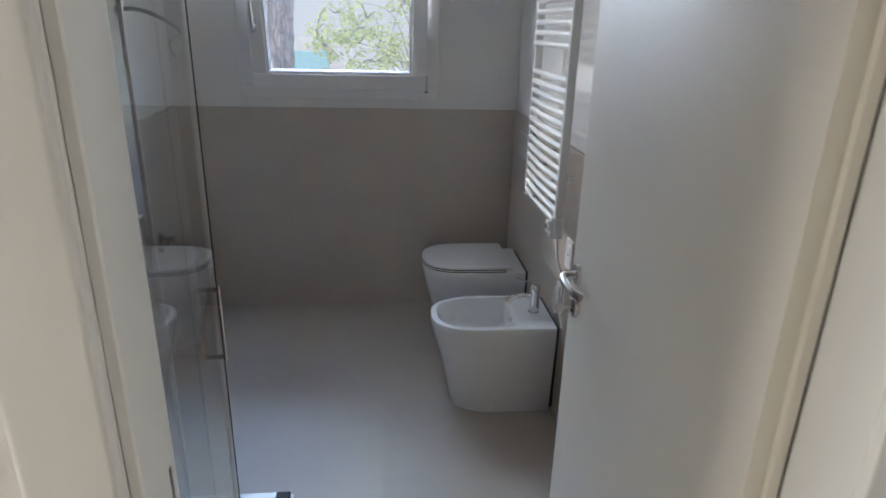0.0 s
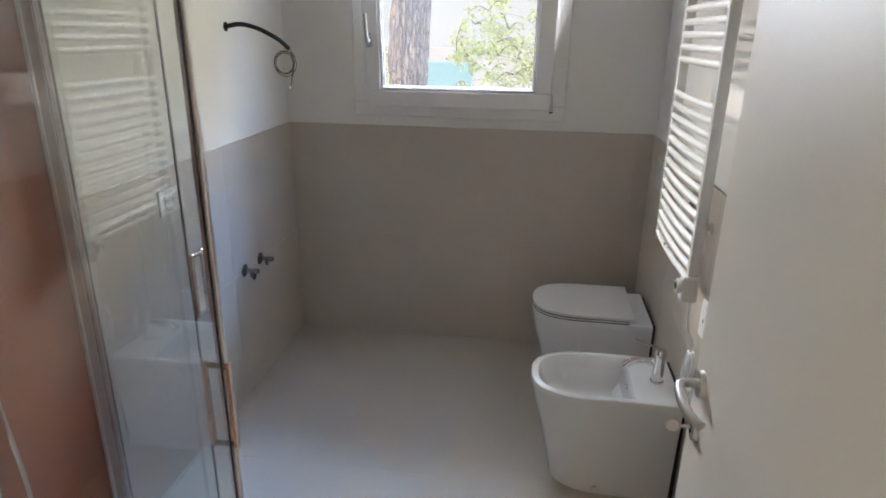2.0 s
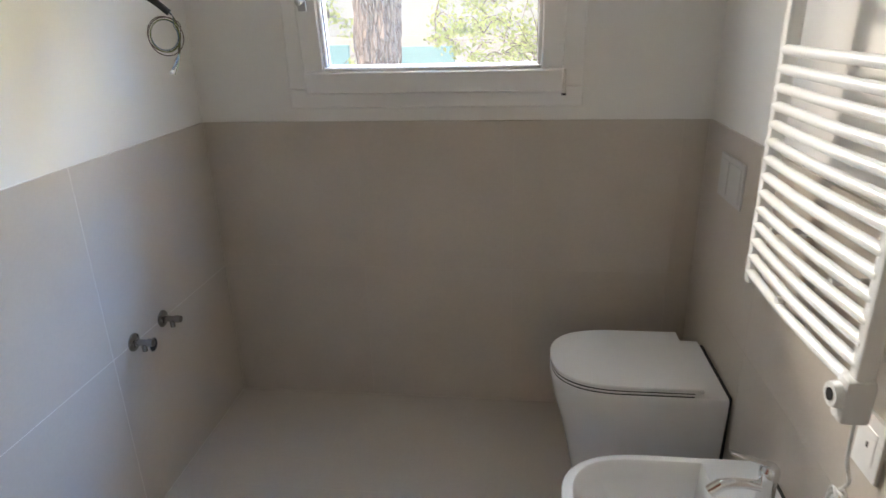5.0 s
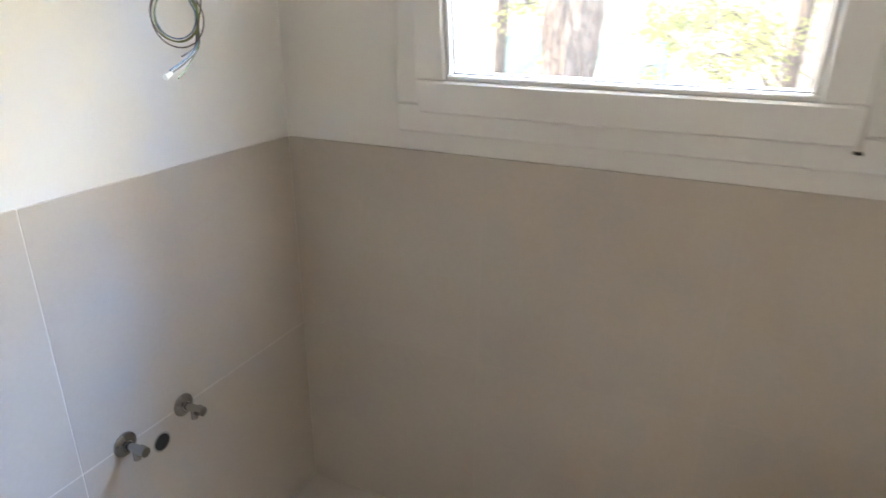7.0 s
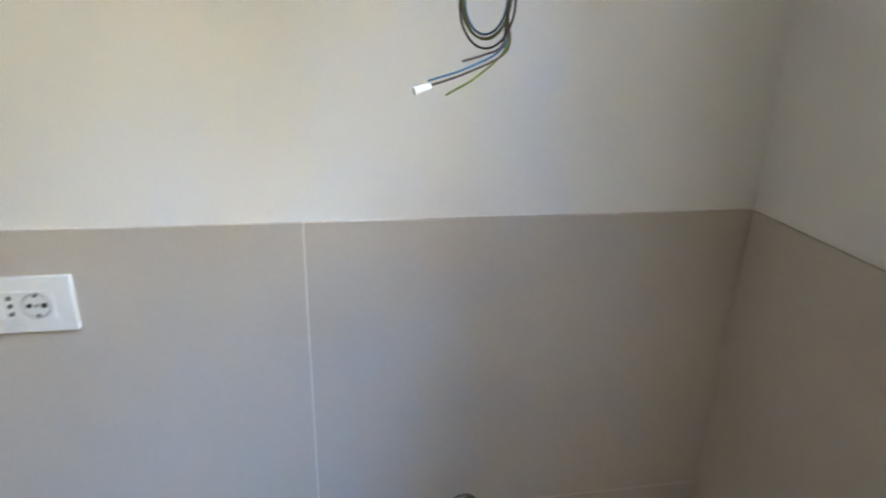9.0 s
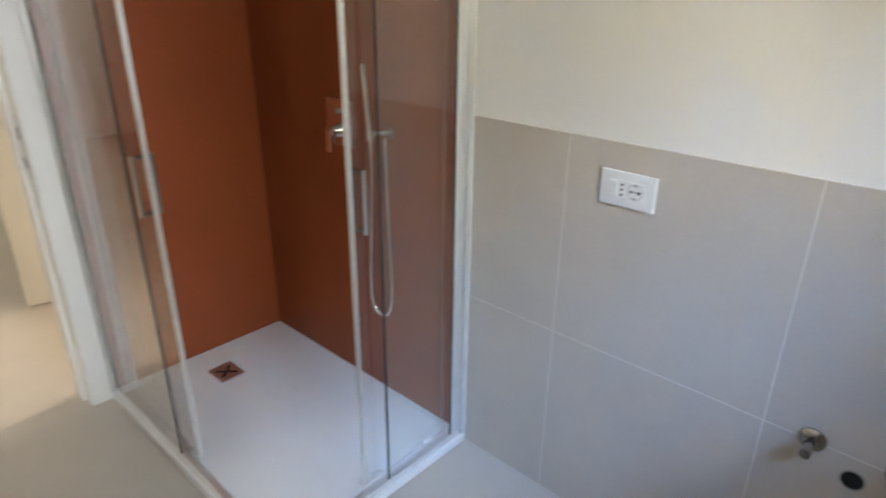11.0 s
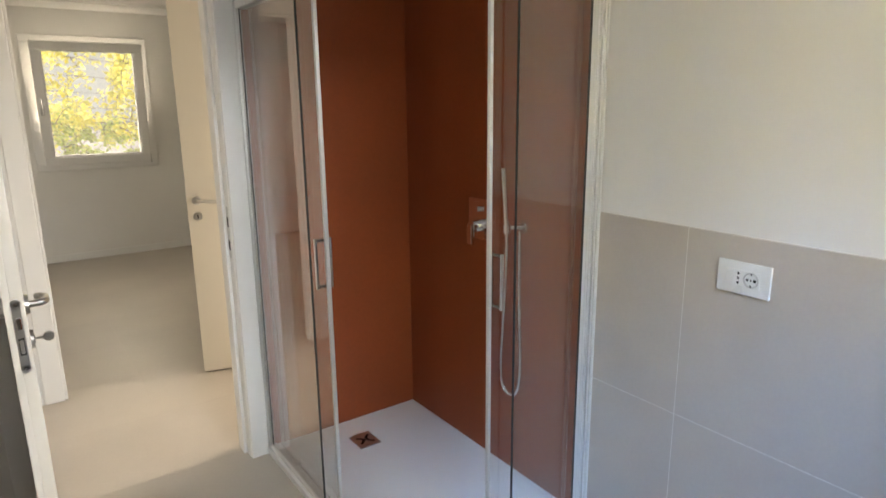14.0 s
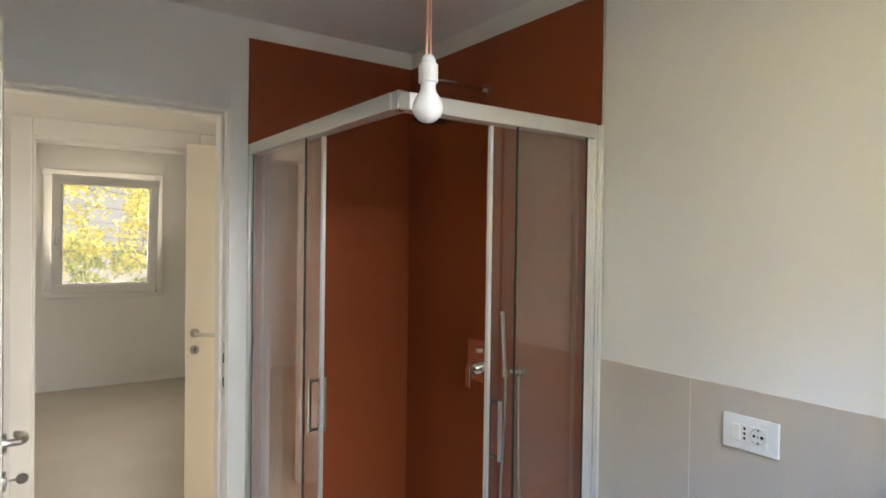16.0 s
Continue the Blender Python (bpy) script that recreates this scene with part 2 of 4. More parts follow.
def smooth_path(points, steps=8):
    """Catmull-Rom through the points."""
    p = [Vector(q) for q in points]
    p = [p[0] * 2 - p[1]] + p + [p[-1] * 2 - p[-2]]
    out = []
    for i in range(1, len(p) - 2):
        for k in range(steps):
            t = k / steps
            out.append(0.5 * (2 * p[i] + (p[i + 1] - p[i - 1]) * t + (2 * p[i - 1] - 5 * p[i] + 4 * p[i + 1] - p[i + 2]) * t * t
                              + (3 * p[i] - p[i - 1] - 3 * p[i + 1] + p[i + 2]) * t ** 3))
    out.append(p[-2].copy())
    return out


def sweep(bm, path, radius, n=10, ribs=0.0):
    """A tube along a path; radius a number or a function of 0..1; ribs makes it corrugated."""
    path = [Vector(q) for q in path]
    rings, up = [], Vector((0.31, 0.17, 0.93))
    for i, q in enumerate(path):
        d = (path[min(i + 1, len(path) - 1)] - path[max(i - 1, 0)]).normalized()
        side = d.cross(up)
        if side.length < 0.1:
            side = d.cross(Vector((1, 0, 0)))
        side.normalize()
        other = d.cross(side)
        up = -other if other.dot(up) < 0 else other
        r = radius(i / (len(path) - 1)) if callable(radius) else radius
        r *= 1 + (ribs if i % 2 else 0)
        rings.append([bm.verts.new(q + (side * math.cos(a) + up * math.sin(a)) * r) for a in (2 * math.pi * k / n for k in range(n))])
    for a, b in zip(rings, rings[1:]):
        for k in range(n):
            bm.faces.new((a[k], a[(k + 1) % n], b[(k + 1) % n], b[k]))
    bm.faces.new(rings[0][::-1])
    bm.faces.new(rings[-1])
    bmesh.ops.recalc_face_normals(bm, faces=bm.faces)
    return bm


def lathe(bm, profile, m=None, n=28):
    """Turns (radius, height) rows round the z axis."""
    m = Matrix() if m is None else m
    rings = []
    for r, z in profile:
        if r < 1e-5:
            rings.append([bm.verts.new(m @ Vector((0, 0, z)))])
        else:
            rings.append([bm.verts.new(m @ Vector((r * math.cos(a), r * math.sin(a), z))) for a in (2 * math.pi * k / n for k in range(n))])
    for a, b in zip(rings, rings[1:]):
        for k in range(n):
            k2 = (k + 1) % n
            if len(a) == 1 and len(b) == 1:
                continue
            if len(a) == 1:
                bm.faces.new((a[0], b[k2], b[k]))
            elif len(b) == 1:
                bm.faces.new((a[k], a[k2], b[0]))
            else:
                bm.faces.new((a[k], a[k2], b[k2], b[k]))
    bmesh.ops.recalc_face_normals(bm, faces=bm.faces)
    return bm


def loft(bm, rings, cap_bottom=True, cap_top=True):
    vs = [[bm.verts.new(p) for p in ring] for ring in rings]
    n = len(vs[0])
    for a, b in zip(vs, vs[1:]):
        for k in range(n):
            bm.faces.new((a[k], a[(k + 1) % n], b[(k + 1) % n], b[k]))
    if cap_bottom:
        bm.faces.new(vs[0][::-1])
    if cap_top:
        bm.faces.new(vs[-1])
    bmesh.ops.recalc_face_normals(bm, faces=bm.faces)
    return bm


# ---- plan, in metres: x across the bathroom, y from its door to its window ----
XR, YB = 1.888, 2.916          # tiled faces of the radiator wall and the window wall
PX0, PX1, PY1 = -0.009, 1.897, 2.925   # plastered faces
CEIL = 2.486
WAIN = 1.20                    # top of the tiled dado
HALL_Y = -1.17                 # face of the wall across the hall
BED_Y = -4.77                  # window wall of the room beyond
EXT = 0.33
DX0, DX1, DH = 0.87, 1.662, 2.10       # bathroom door opening
BX0, BX1 = 0.70, 1.50          # opening to the room beyond
W1X, W1Z = 0.903, 1.387        # bathroom window: middle, foot of its glass
W2X, W2Z = 0.759, 1.073
GW, GW2, G1H, G2H = 0.772, 0.806, 0.86, 1.03       # glass sizes


def wall(name, rows, label, mat=PLASTER):
    return tagged(part(name, boxes(*rows), mat, smooth=False), label, "wall", kind="structure")


def wall_y(x0, x1, y0, y1, openings, z1=CEIL):
    """Boxes of a wall along x with openings (x0, x1, z0, z1)."""
    rows, x = [], x0
    for a, b, lo, hi in sorted(openings):
        rows.append((x, a, y0, y1, -0.02, z1))
        if lo > 0:
            rows.append((a, b, y0, y1, -0.02, lo))
        rows.append((a, b, y0, y1, hi, z1))
        x = b
    rows.append((x, x1, y0, y1, -0.02, z1))
    return rows


OP = 0.475
wall_left = wall("wall_left", [(PX0 - 0.12, PX0, -0.12, PY1, -0.02, CEIL)], "white plastered wall above a greige tiled dado")
wall_right = wall("wall_right", [(PX1, PX1 + 0.12, -0.12, PY1, -0.02, CEIL)], "white plastered wall above a greige tiled dado")
wall_back = wall("wall_window", wall_y(-0.6, 3.4, PY1, PY1 + EXT, [(W1X - OP, W1X + OP, W1Z - 0.09, W1Z + G1H + 0.09)], 2.75),
                 "white plastered window wall above a greige tiled dado")
wall_door = wall("wall_door", wall_y(-1.2, 3.4, -0.12, 0.0, [(DX0 - 0.02, DX1 + 0.02, 0, DH + 0.02)]), "white plastered partition wall with the bathroom doorway")
wall("wall_hall", wall_y(-1.2, 3.4, HALL_Y - 0.1, HALL_Y, [(BX0 - 0.02, BX1 + 0.02, 0, DH)]), "white plastered hall wall with a doorway")
wall("wall_bedroom_window", wall_y(-1.2, 3.4, BED_Y - EXT, BED_Y, [(W2X - OP, W2X + OP, W2Z - 0.09, W2Z + G2H + 0.09)], 2.75),
     "white plastered wall with one window")
# the opening in this wall is unseen, added for the hall fill lamp
wall("wall_end_left", [(-1.32, -1.2, BED_Y - EXT, -0.95, -0.02, 2.75), (-1.32, -1.2, -0.95, -0.15, -0.02, 0.9), (-1.32, -1.2, -0.95, -0.15, 2.2, 2.75), (-1.32, -1.2, -0.15, PY1 + EXT, -0.02, 2.75)], "white plastered end wall")
# unseen openings added here for the bedroom and hall fill lamps
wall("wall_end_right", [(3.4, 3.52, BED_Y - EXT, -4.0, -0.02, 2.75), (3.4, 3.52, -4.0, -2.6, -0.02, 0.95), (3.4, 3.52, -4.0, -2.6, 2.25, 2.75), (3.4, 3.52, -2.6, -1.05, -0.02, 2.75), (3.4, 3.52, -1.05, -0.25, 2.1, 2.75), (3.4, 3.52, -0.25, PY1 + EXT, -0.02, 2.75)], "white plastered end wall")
wall("wall_hall_end", [(-0.14, -0.02, HALL_Y, -0.92, -0.02, CEIL), (-0.14, -0.02, -0.92, -0.14, 2.1, CEIL), (-0.14, -0.02, -0.14, -0.12, -0.02, CEIL)], "white plastered wall at the end of the hall")
tagged(part("ceiling", boxes((-1.2, 3.4, BED_Y, PY1, CEIL, CEIL + 0.2)), CEILING, smooth=False), "matt white painted ceiling", "ceiling", kind="structure")
tagged(part("roof", boxes((-1.9, 4.1, BED_Y - EXT - 0.12, PY1 + EXT + 0.12, 2.75, 2.85)), ROOF, smooth=False), "flat roof slab over the house", "roof", kind="structure")
floor = tagged(part("floor", boxes((-1.2, 3.4, BED_Y, PY1, -0.12, -0.0004)), GROUT_DARK, smooth=False), "greige porcelain tile floor with fine joints", "floor", kind="structure")

# top of the brown shower tiles, and their ends along the door wall and the side wall
BROWN_TOP, SHX, SHY = 2.407, 0.786, 1.200


# ---- windows ----
def window(name, label, m, gw, gh, handle_z):
    """A tilt window, tilted open inwards. Local: x across, y outwards, z up, origin at the middle of the glass's foot on the wall face."""
    w = thing(name, label, "window", kind="structure", at=m)
    g, s, f = gw / 2, gw / 2 + 0.078, gw / 2 + 0.152
    lo, hi = -0.137, gh + 0.137
    ring = lambda o, i, y0, y1, zo, zi, h, b: boxes((-o, o, y0, y1, -zo, -zi), (-o, o, y0, y1, h + zi, h + zo), (-o, -i, y0, y1, -zi, h + zi), (i, o, y0, y1, -zi, h + zi), bevel=b)
    part("window_frame", ring(f, s - 0.012, -0.022, 0.06, 0.137, 0.066, gh, 0.004), PVC, w)
    sill = boxes((-f, f, 0.05, EXT + 0.05, -0.137, -0.095), bevel=0.006)
    part("outer_sill", sill, RENDER, w)
    tilt = Matrix.Translation((0, -0.030, -0.08)) @ Matrix.Rotation(radians(8.0), 4, "X") @ Matrix.Translation((0, 0.030, 0.08))
    sash = part("sash", ring(s, g, -0.053, 0.012, 0.08, 0.0, gh, 0.005), PVC, w, "white sash tilted inwards")
    sash.matrix_local = tilt
    part("glazing_bead", ring(g + 0.001, g - 0.014, -0.046, 0.006, 0.001, -0.014, gh, 0.004), PVC, sash)
    part("gasket", ring(g - 0.013, g - 0.016, -0.032, -0.020, -0.013, -0.016, gh, 0.0), RUBBER, sash)
    pane = part("pane", boxes((-g + 0.012, g - 0.012, -0.024, -0.018, 0.012, gh - 0.012)), PANE, sash, "clear glass pane", smooth=False)
    pane.visible_shadow = False
    hx = -s + 0.034
    hb = boxes((hx - 0.015, hx + 0.015, -0.072, -0.059, handle_z - 0.035, handle_z + 0.035), bevel=0.005, seg=2)
    rod(hb, (hx, -0.07, handle_z), (hx, -0.108, handle_z), 0.010)
    part("handle_rose", hb, NICKEL, sash)
    hl = bmesh.new()
    sweep(hl, smooth_path([(hx, -0.100, handle_z - 0.008), (hx, -0.110, handle_z + 0.02), (hx - 0.002, -0.110, handle_z + 0.07), (hx - 0.004, -0.106, handle_z + 0.125)], 5), lambda u: 0.010 - 0.002 * u)
    part("handle", hl, NICKEL, sash, "satin metal handle turned up")
    hg = bmesh.new()
    rod(hg, (s + 0.004, -0.050, -0.075), (s + 0.004, -0.050, -0.005), 0.006, n=12)
    rod(hg, (s + 0.004, -0.050, -0.088), (s + 0.004, -0.050, -0.074), 0.0075, n=12)
    hinge = part("hinge", hg, SATIN, w)
    hp = bmesh.new()
    rod(hp, (s + 0.004, -0.051, -0.094), (s + 0.004, -0.051, -0.0875), 0.0085, n=12)
    part("hinge_pin", hp, DARK, hinge)
    return w


window("window_1", "white plastic window tilted open over the tiled dado", pose(W1X, PY1, W1Z), GW, G1H, 0.245)
window("window_2", "white plastic window tilted open in the room beyond the hall", pose(W2X, BED_Y, W2Z, 0, 0, 180), GW2, G2H, 0.45)


# ---- doors ----
def lever(parent, x, y, z, side, reach, mat=SATIN, escutcheon=True):
    """A lever on a rose on the face at x; side -1 or 1 is the way out of the face along x; reach: the way of the lever along y."""
    rose = bmesh.new()
    rod(rose, (x, y, z), (x + side * 0.009, y, z), 0.026, 0.024, n=28)
    rod(rose, (x, y, z), (x + side * 0.038, y, z), 0.009)
    part("rose", rose, mat, parent)
    lv = bmesh.new()
    sweep(lv, smooth_path([(x + side * 0.026, y, z), (x + side * 0.042, y + reach * 0.010, z), (x + side * 0.047, y + reach * 0.045, z - 0.003),
                           (x + side * 0.044, y + reach * 0.09, z - 0.008), (x + side * 0.030, y + reach * 0.118, z - 0.012)], 6), 0.0095, 12)
    part("lever", lv, mat, parent)
    if escutcheon:
        es = bmesh.new()
        rod(es, (x, y, z - 0.092), (x + side * 0.008, y, z - 0.092), 0.025, 0.023, n=28)
        part("escutcheon", es, mat, parent)
        kh = boxes((min(x + side * 0.0075, x + side * 0.0095), max(x + side * 0.0075, x + side * 0.0095), y - 0.003, y + 0.003, z - 0.104, z - 0.084))
        part("keyhole", kh, DARK, parent)


def door_frame(parent, x0, x1, yb, yf, h, stop_side, hinge_stop=True):
    """Jambs with a rebate, a smooth rounded casing on the hall side and a stepped one on the room side. yb: hall face, yf: room face."""
    sides = ((x0, 1), (x1, -1))
    lo = lambda a, b: (min(a, b), max(a, b))
    hall_y, room_y = (yb - 0.016, yb), (yf, yf + 0.016)
    if stop_side < 0:
        hall_y, room_y = (yf, yf + 0.016), (yb - 0.016, yb)
    for a, s in sides:
        part("jamb", boxes((*lo(a - s * 0.02, a), yb - 0.002, yf + 0.002, 0, h), bevel=0.002), FRAME_WHITE, parent)
        if hinge_stop or s > 0:
            part("door_stop", boxes((*lo(a, a + s * 0.014), (yb if stop_side > 0 else yb + 0.05), (yf - 0.05 if stop_side > 0 else yf), 0, h - 0.014), bevel=0.002), FRAME_WHITE, parent)
        part("architrave", boxes((*lo(a - s * 0.0012, a - s * 0.092), *hall_y, 0, h + 0.092), bevel=0.0075, seg=4), FRAME_WHITE, parent)
        part("architrave", boxes((*lo(a - s * 0.004, a - s * 0.078), *room_y, 0, h + 0.078), bevel=0.003, seg=2), FRAME_WHITE, parent)
    part("head", boxes((x0 - 0.02, x1 + 0.02, yb - 0.001, yf + 0.001, h, h + 0.02), bevel=0.002), FRAME_WHITE, parent)
    part("head_stop", boxes((x0, x1, (yb if stop_side > 0 else yb + 0.05), (yf - 0.05 if stop_side > 0 else yf), h - 0.014, h), bevel=0.002), FRAME_WHITE, parent)
    part("head_architrave", boxes((x0 - 0.001, x1 + 0.001, *hall_y, h + 0.0012, h + 0.092), bevel=0.0075, seg=4), FRAME_WHITE, parent)
    part("head_architrave", boxes((x0 - 0.003, x1 + 0.003, *room_y, h + 0.004, h + 0.078), bevel=0.003, seg=2), FRAME_WHITE, parent)


door_1 = thing("door_1", "ivory lacquered bathroom door standing open in a white frame", "door", kind="structure")
door_frame(door_1, DX0, DX1, -0.12, 0.0, DH, 1, hinge_stop=False)
LX0, LX1, LY0, LY1 = 1.612, 1.656, -0.014, 0.797
leaf = part("leaf", boxes((LX0, LX1 - 0.016, LY0 + 0.006, LY1, 0.008, DH - 0.004), (LX1 - 0.0165, LX1, LY0 - 0.004, LY1 - 0.0005, 0.009, DH - 0.005), bevel=0.0025, seg=2), LACQUER, door_1, "smooth ivory lacquered leaf")
lever(leaf, LX0, 0.748, 1.076, -1, -1)
lever(leaf, LX1, 0.748, 1.076, 1, -1, escutcheon=False)
LKX, LK0, LK1 = (LX0 + LX1) / 2 - 0.003, 0.924, 1.096
lp = boxes((LKX - 0.010, LKX + 0.010, LY1 - 0.001, LY1 + 0.0025, LK0, LK1))
for z in (LK0, LK1):
    rod(lp, (LKX, LY1 - 0.001, z), (LKX, LY1 + 0.0025, z), 0.010, n=24)
plate_ = part("lock_plate", lp, SATIN, leaf, "satin steel mortise lock plate with rounded ends")
for z in (LK0 + 0.002, LK1 - 0.002):
    sc = bmesh.new()
    rod(sc, (LKX, LY1 + 0.002, z), (LKX, LY1 + 0.0038, z), 0.0042, 0.0034, n=14)
    part("screw", sc, CHROME, plate_)
part("latch_bolt", boxes((LKX - 0.006, LKX + 0.006, LY1, LY1 + 0.011, LK1 - 0.068, LK1 - 0.036), bevel=0.003), CHROME, plate_)
part("bolt_slot", boxes((LKX - 0.006, LKX + 0.006, LY1 + 0.002, LY1 + 0.0035, LK0 + 0.038, LK0 + 0.082)), DARK, plate_)
part("dead_bolt", boxes((LKX - 0.0045, LKX + 0.0045, LY1 + 0.003, LY1 + 0.0045, LK0 + 0.042, LK0 + 0.078), bevel=0.001), SATIN, plate_)
key = bmesh.new()
rod(key, (LX0 - 0.008, 0.748, 0.984), (LX0 - 0.030, 0.748, 0.984), 0.0032, n=10)
lathe(key, [(0, -0.0015), (0.012, -0.0015), (0.0135, 0), (0.012, 0.0015), (0, 0.0015)], pose(LX0 - 0.040, 0.748, 0.984, 90, 0, 0), 18)
part("key", key, SATIN, leaf, "small steel key in the lock")
part("strike_plate", boxes((DX0 - 0.0005, DX0 + 0.0018, -0.040, -0.012, 0.93, 1.15), bevel=0.0006), SATIN, door_1, "satin steel strike plate")
for z0, z1 in ((0.965, 1.005), (1.065, 1.105)):
    part("strike_slot", boxes((DX0 + 0.001, DX0 + 0.0024, -0.034, -0.018, z0, z1)), DARK, door_1)
# dark strip paints the shade in the gap between leaf and jamb
part("hinge_gap_shade", boxes((1.6572, 1.6618, -0.012, -0.002, 0, DH - 0.015)), RUBBER, door_1, "dark strip for the shade in the hinge gap")
for z in (0.28, 1.05, 1.86):
    hg = bmesh.new()
    rod(hg, (DX1 - 0.002, 0.022, z - 0.045), (DX1 - 0.002, 0.022, z + 0.045), 0.007, n=12)
    part("hinge", hg, SATIN, door_1)

door_2 = thing("door_2", "white door frame of the room beyond the hall", "door", kind="structure")
door_frame(door_2, BX0, BX1, HALL_Y - 0.1, HALL_Y, DH - 0.02, -1)

# a leaf that stands open across the end of the hall
door_3 = thing("door_3", "ivory lacquered door standing open in the hall", "door", kind="structure", at=pose(-0.015, -0.875, 0, 0, 0, -13.5))
l3 = part("leaf", boxes((0, 0.826, -0.044, 0.0, 0.008, 2.098), bevel=0.0025, seg=2), LACQUER, door_3)
h3 = bmesh.new()
rod(h3, (0.776, 0, 1.04), (0.776, 0.009, 1.04), 0.026, 0.024, n=24)
rod(h3, (0.776, 0, 1.04), (0.776, 0.05, 1.04), 0.009)
rod(h3, (0.776, 0, 0.948), (0.776, 0.008, 0.948), 0.025, 0.023, n=24)
part("handle_roses", h3, SATIN, l3)
lv3 = bmesh.new()
sweep(lv3, smooth_path([(0.776, 0.04, 1.04), (0.762, 0.055, 1.04), (0.72, 0.058, 1.037), (0.66, 0.045, 1.03)], 6), 0.009, 12)
part("lever", lv3, SATIN, l3)
part("keyhole", boxes((0.773, 0.779, 0.0075, 0.0095, 0.938, 0.958)), DARK, l3)
part("lock_plate", boxes((0.825, 0.828, -0.034, -0.010, 0.88, 1.12), bevel=0.001), SATIN, l3)

# skirting boards in the hall and the room beyond
for nm, r in (("baseboard_bedroom", (-1.2, 3.4, BED_Y, BED_Y + 0.012, 0, 0.075)), ("baseboard_hall_left", (1.76, 3.4, -0.132, -0.12, 0, 0.075)),
              ("baseboard_hall_far", (1.60, 3.4, HALL_Y, HALL_Y + 0.012, 0, 0.075)), ("baseboard_hall_short", (-0.02, 0.60, HALL_Y, HALL_Y + 0.012, 0, 0.075))):
    tagged(part(nm, boxes(r, bevel=0.003), FRAME_WHITE), "low white skirting board", "skirting", kind="structure")


# ---- shower ----
tray_bm = boxes((0.001, 0.794, 0.009, 1.212, 0.001, 0.030), bevel=0.004, seg=2)
tray = thing("shower_tray", "white resin shower tray with a square steel drain", "shower tray")
part("tray_slab", tray_bm, TRAY, tray)
dr = boxes((0.352, 0.458, 0.160, 0.283, 0.0285, 0.0335), bevel=0.0015)
drain = part("drain_cover", dr, SATIN, tray, "square brushed steel drain cover with slots")
sl = bmesh.new()
for a, b, r in [(0.385, 0.200, 40), (0.425, 0.205, -40), (0.385, 0.245, -40), (0.425, 0.240, 40), (0.405, 0.222, 0)]:
    box(sl, -0.017, 0.017, -0.006, 0.006, 0.033, 0.0342, m=pose(a, b, 0, 0, 0, r))
part("slots", sl, DARK, drain)

RX, RY = 0.768, 1.186          # lines of the two glazed sides
RT0, RT1 = 1.922, 1.968
shower = thing("shower_enclosure", "corner shower enclosure of clear glass in satin aluminium, doors slid open", "shower enclosure")
part("rail_side", boxes((RX - 0.030, RX + 0.020, 0.030, RY - 0.018, RT0, RT1), bevel=0.004, seg=2), ALU, shower)
part("rail_front", boxes((0.030, RX - 0.018, RY - 0.032, RY + 0.020, RT0, RT1), bevel=0.004, seg=2), ALU, shower)
part("rail_corner", boxes((RX - 0.018, RX + 0.018, RY - 0.018, RY + 0.018, RT0 - 0.003, RT1 + 0.002), bevel=0.010, seg=3), CHROME, shower, "chrome corner joint")
part("sill_side", boxes((RX - 0.014, RX + 0.016, 0.030, RY - 0.022, 0.0305, 0.052), bevel=0.003), ALU, shower)
part("sill_front", boxes((0.030, RX - 0.022, RY - 0.014, RY + 0.016, 0.0305, 0.052), bevel=0.003), ALU, shower)
part("sill_corner", boxes((RX - 0.034, RX + 0.017, RY - 0.036, RY + 0.017, 0.031, 0.054), bevel=0.004), RUBBER, shower, "dark corner joint")
part("corner_trim", boxes((0.0005, 0.004, 1.2005, 1.208, RT1 + 0.001, BROWN_TOP), bevel=0.0008), ALU, shower, "thin metal edge of the brown tiles")


def wall_post(local, top):
    """A wall profile in steps: foot, raised lip, inner channel, gasket and glass trim. local maps (out of the wall, across) to a box row."""
    foot = part("wall_post", boxes(local(0.0005, 0.013, -0.006, 0.022, 0.0305, top), bevel=0.002), ANODISED, shower)
    part("lip", boxes(local(0.012, 0.020, 0.009, 0.0175, 0.0305, top - 0.001), bevel=0.002, seg=2), ALU, foot)
    part("channel", boxes(local(0.012, 0.044, -0.003, 0.0075, 0.0305, top - 0.002), bevel=0.002), ANODISED, foot)
    part("channel_lip", boxes(local(0.028, 0.033, 0.0070, 0.0105, 0.0305, top - 0.002), bevel=0.0012), ALU, foot)
    part("gasket", boxes(local(0.0435, 0.0465, -0.002, 0.0065, 0.053, RT0)), RUBBER, foot)
    part("glass_trim", boxes(local(0.046, 0.064, -0.003, 0.0105, 0.053, RT0), bevel=0.002), ANODISED, foot)
    part("trim_gasket", boxes(local(0.0635, 0.0655, 0.000, 0.0108, 0.053, RT0)), RUBBER, foot)
    part("sealant", boxes(local(0.0004, 0.004, 0.0215, 0.0255, 0.0305, top), bevel=0.001), PLASTIC, foot, "white bead of sealant")


wall_post(lambda a, b, c, d, z0, z1: (a, b, RY + c, RY + d, z0, z1), RT1)
wall_post(lambda a, b, c, d, z0, z1: (RX + c, RX + d, 0.0085 + a * 0.55, 0.0085 + b * 0.55, z0, z1), RT1)


def pane(name, rows):
    ob = part(name, boxes(rows, bevel=0.001), GLASS, shower, "clear glass panel", smooth=False)
    ob.visible_shadow = False
    return ob


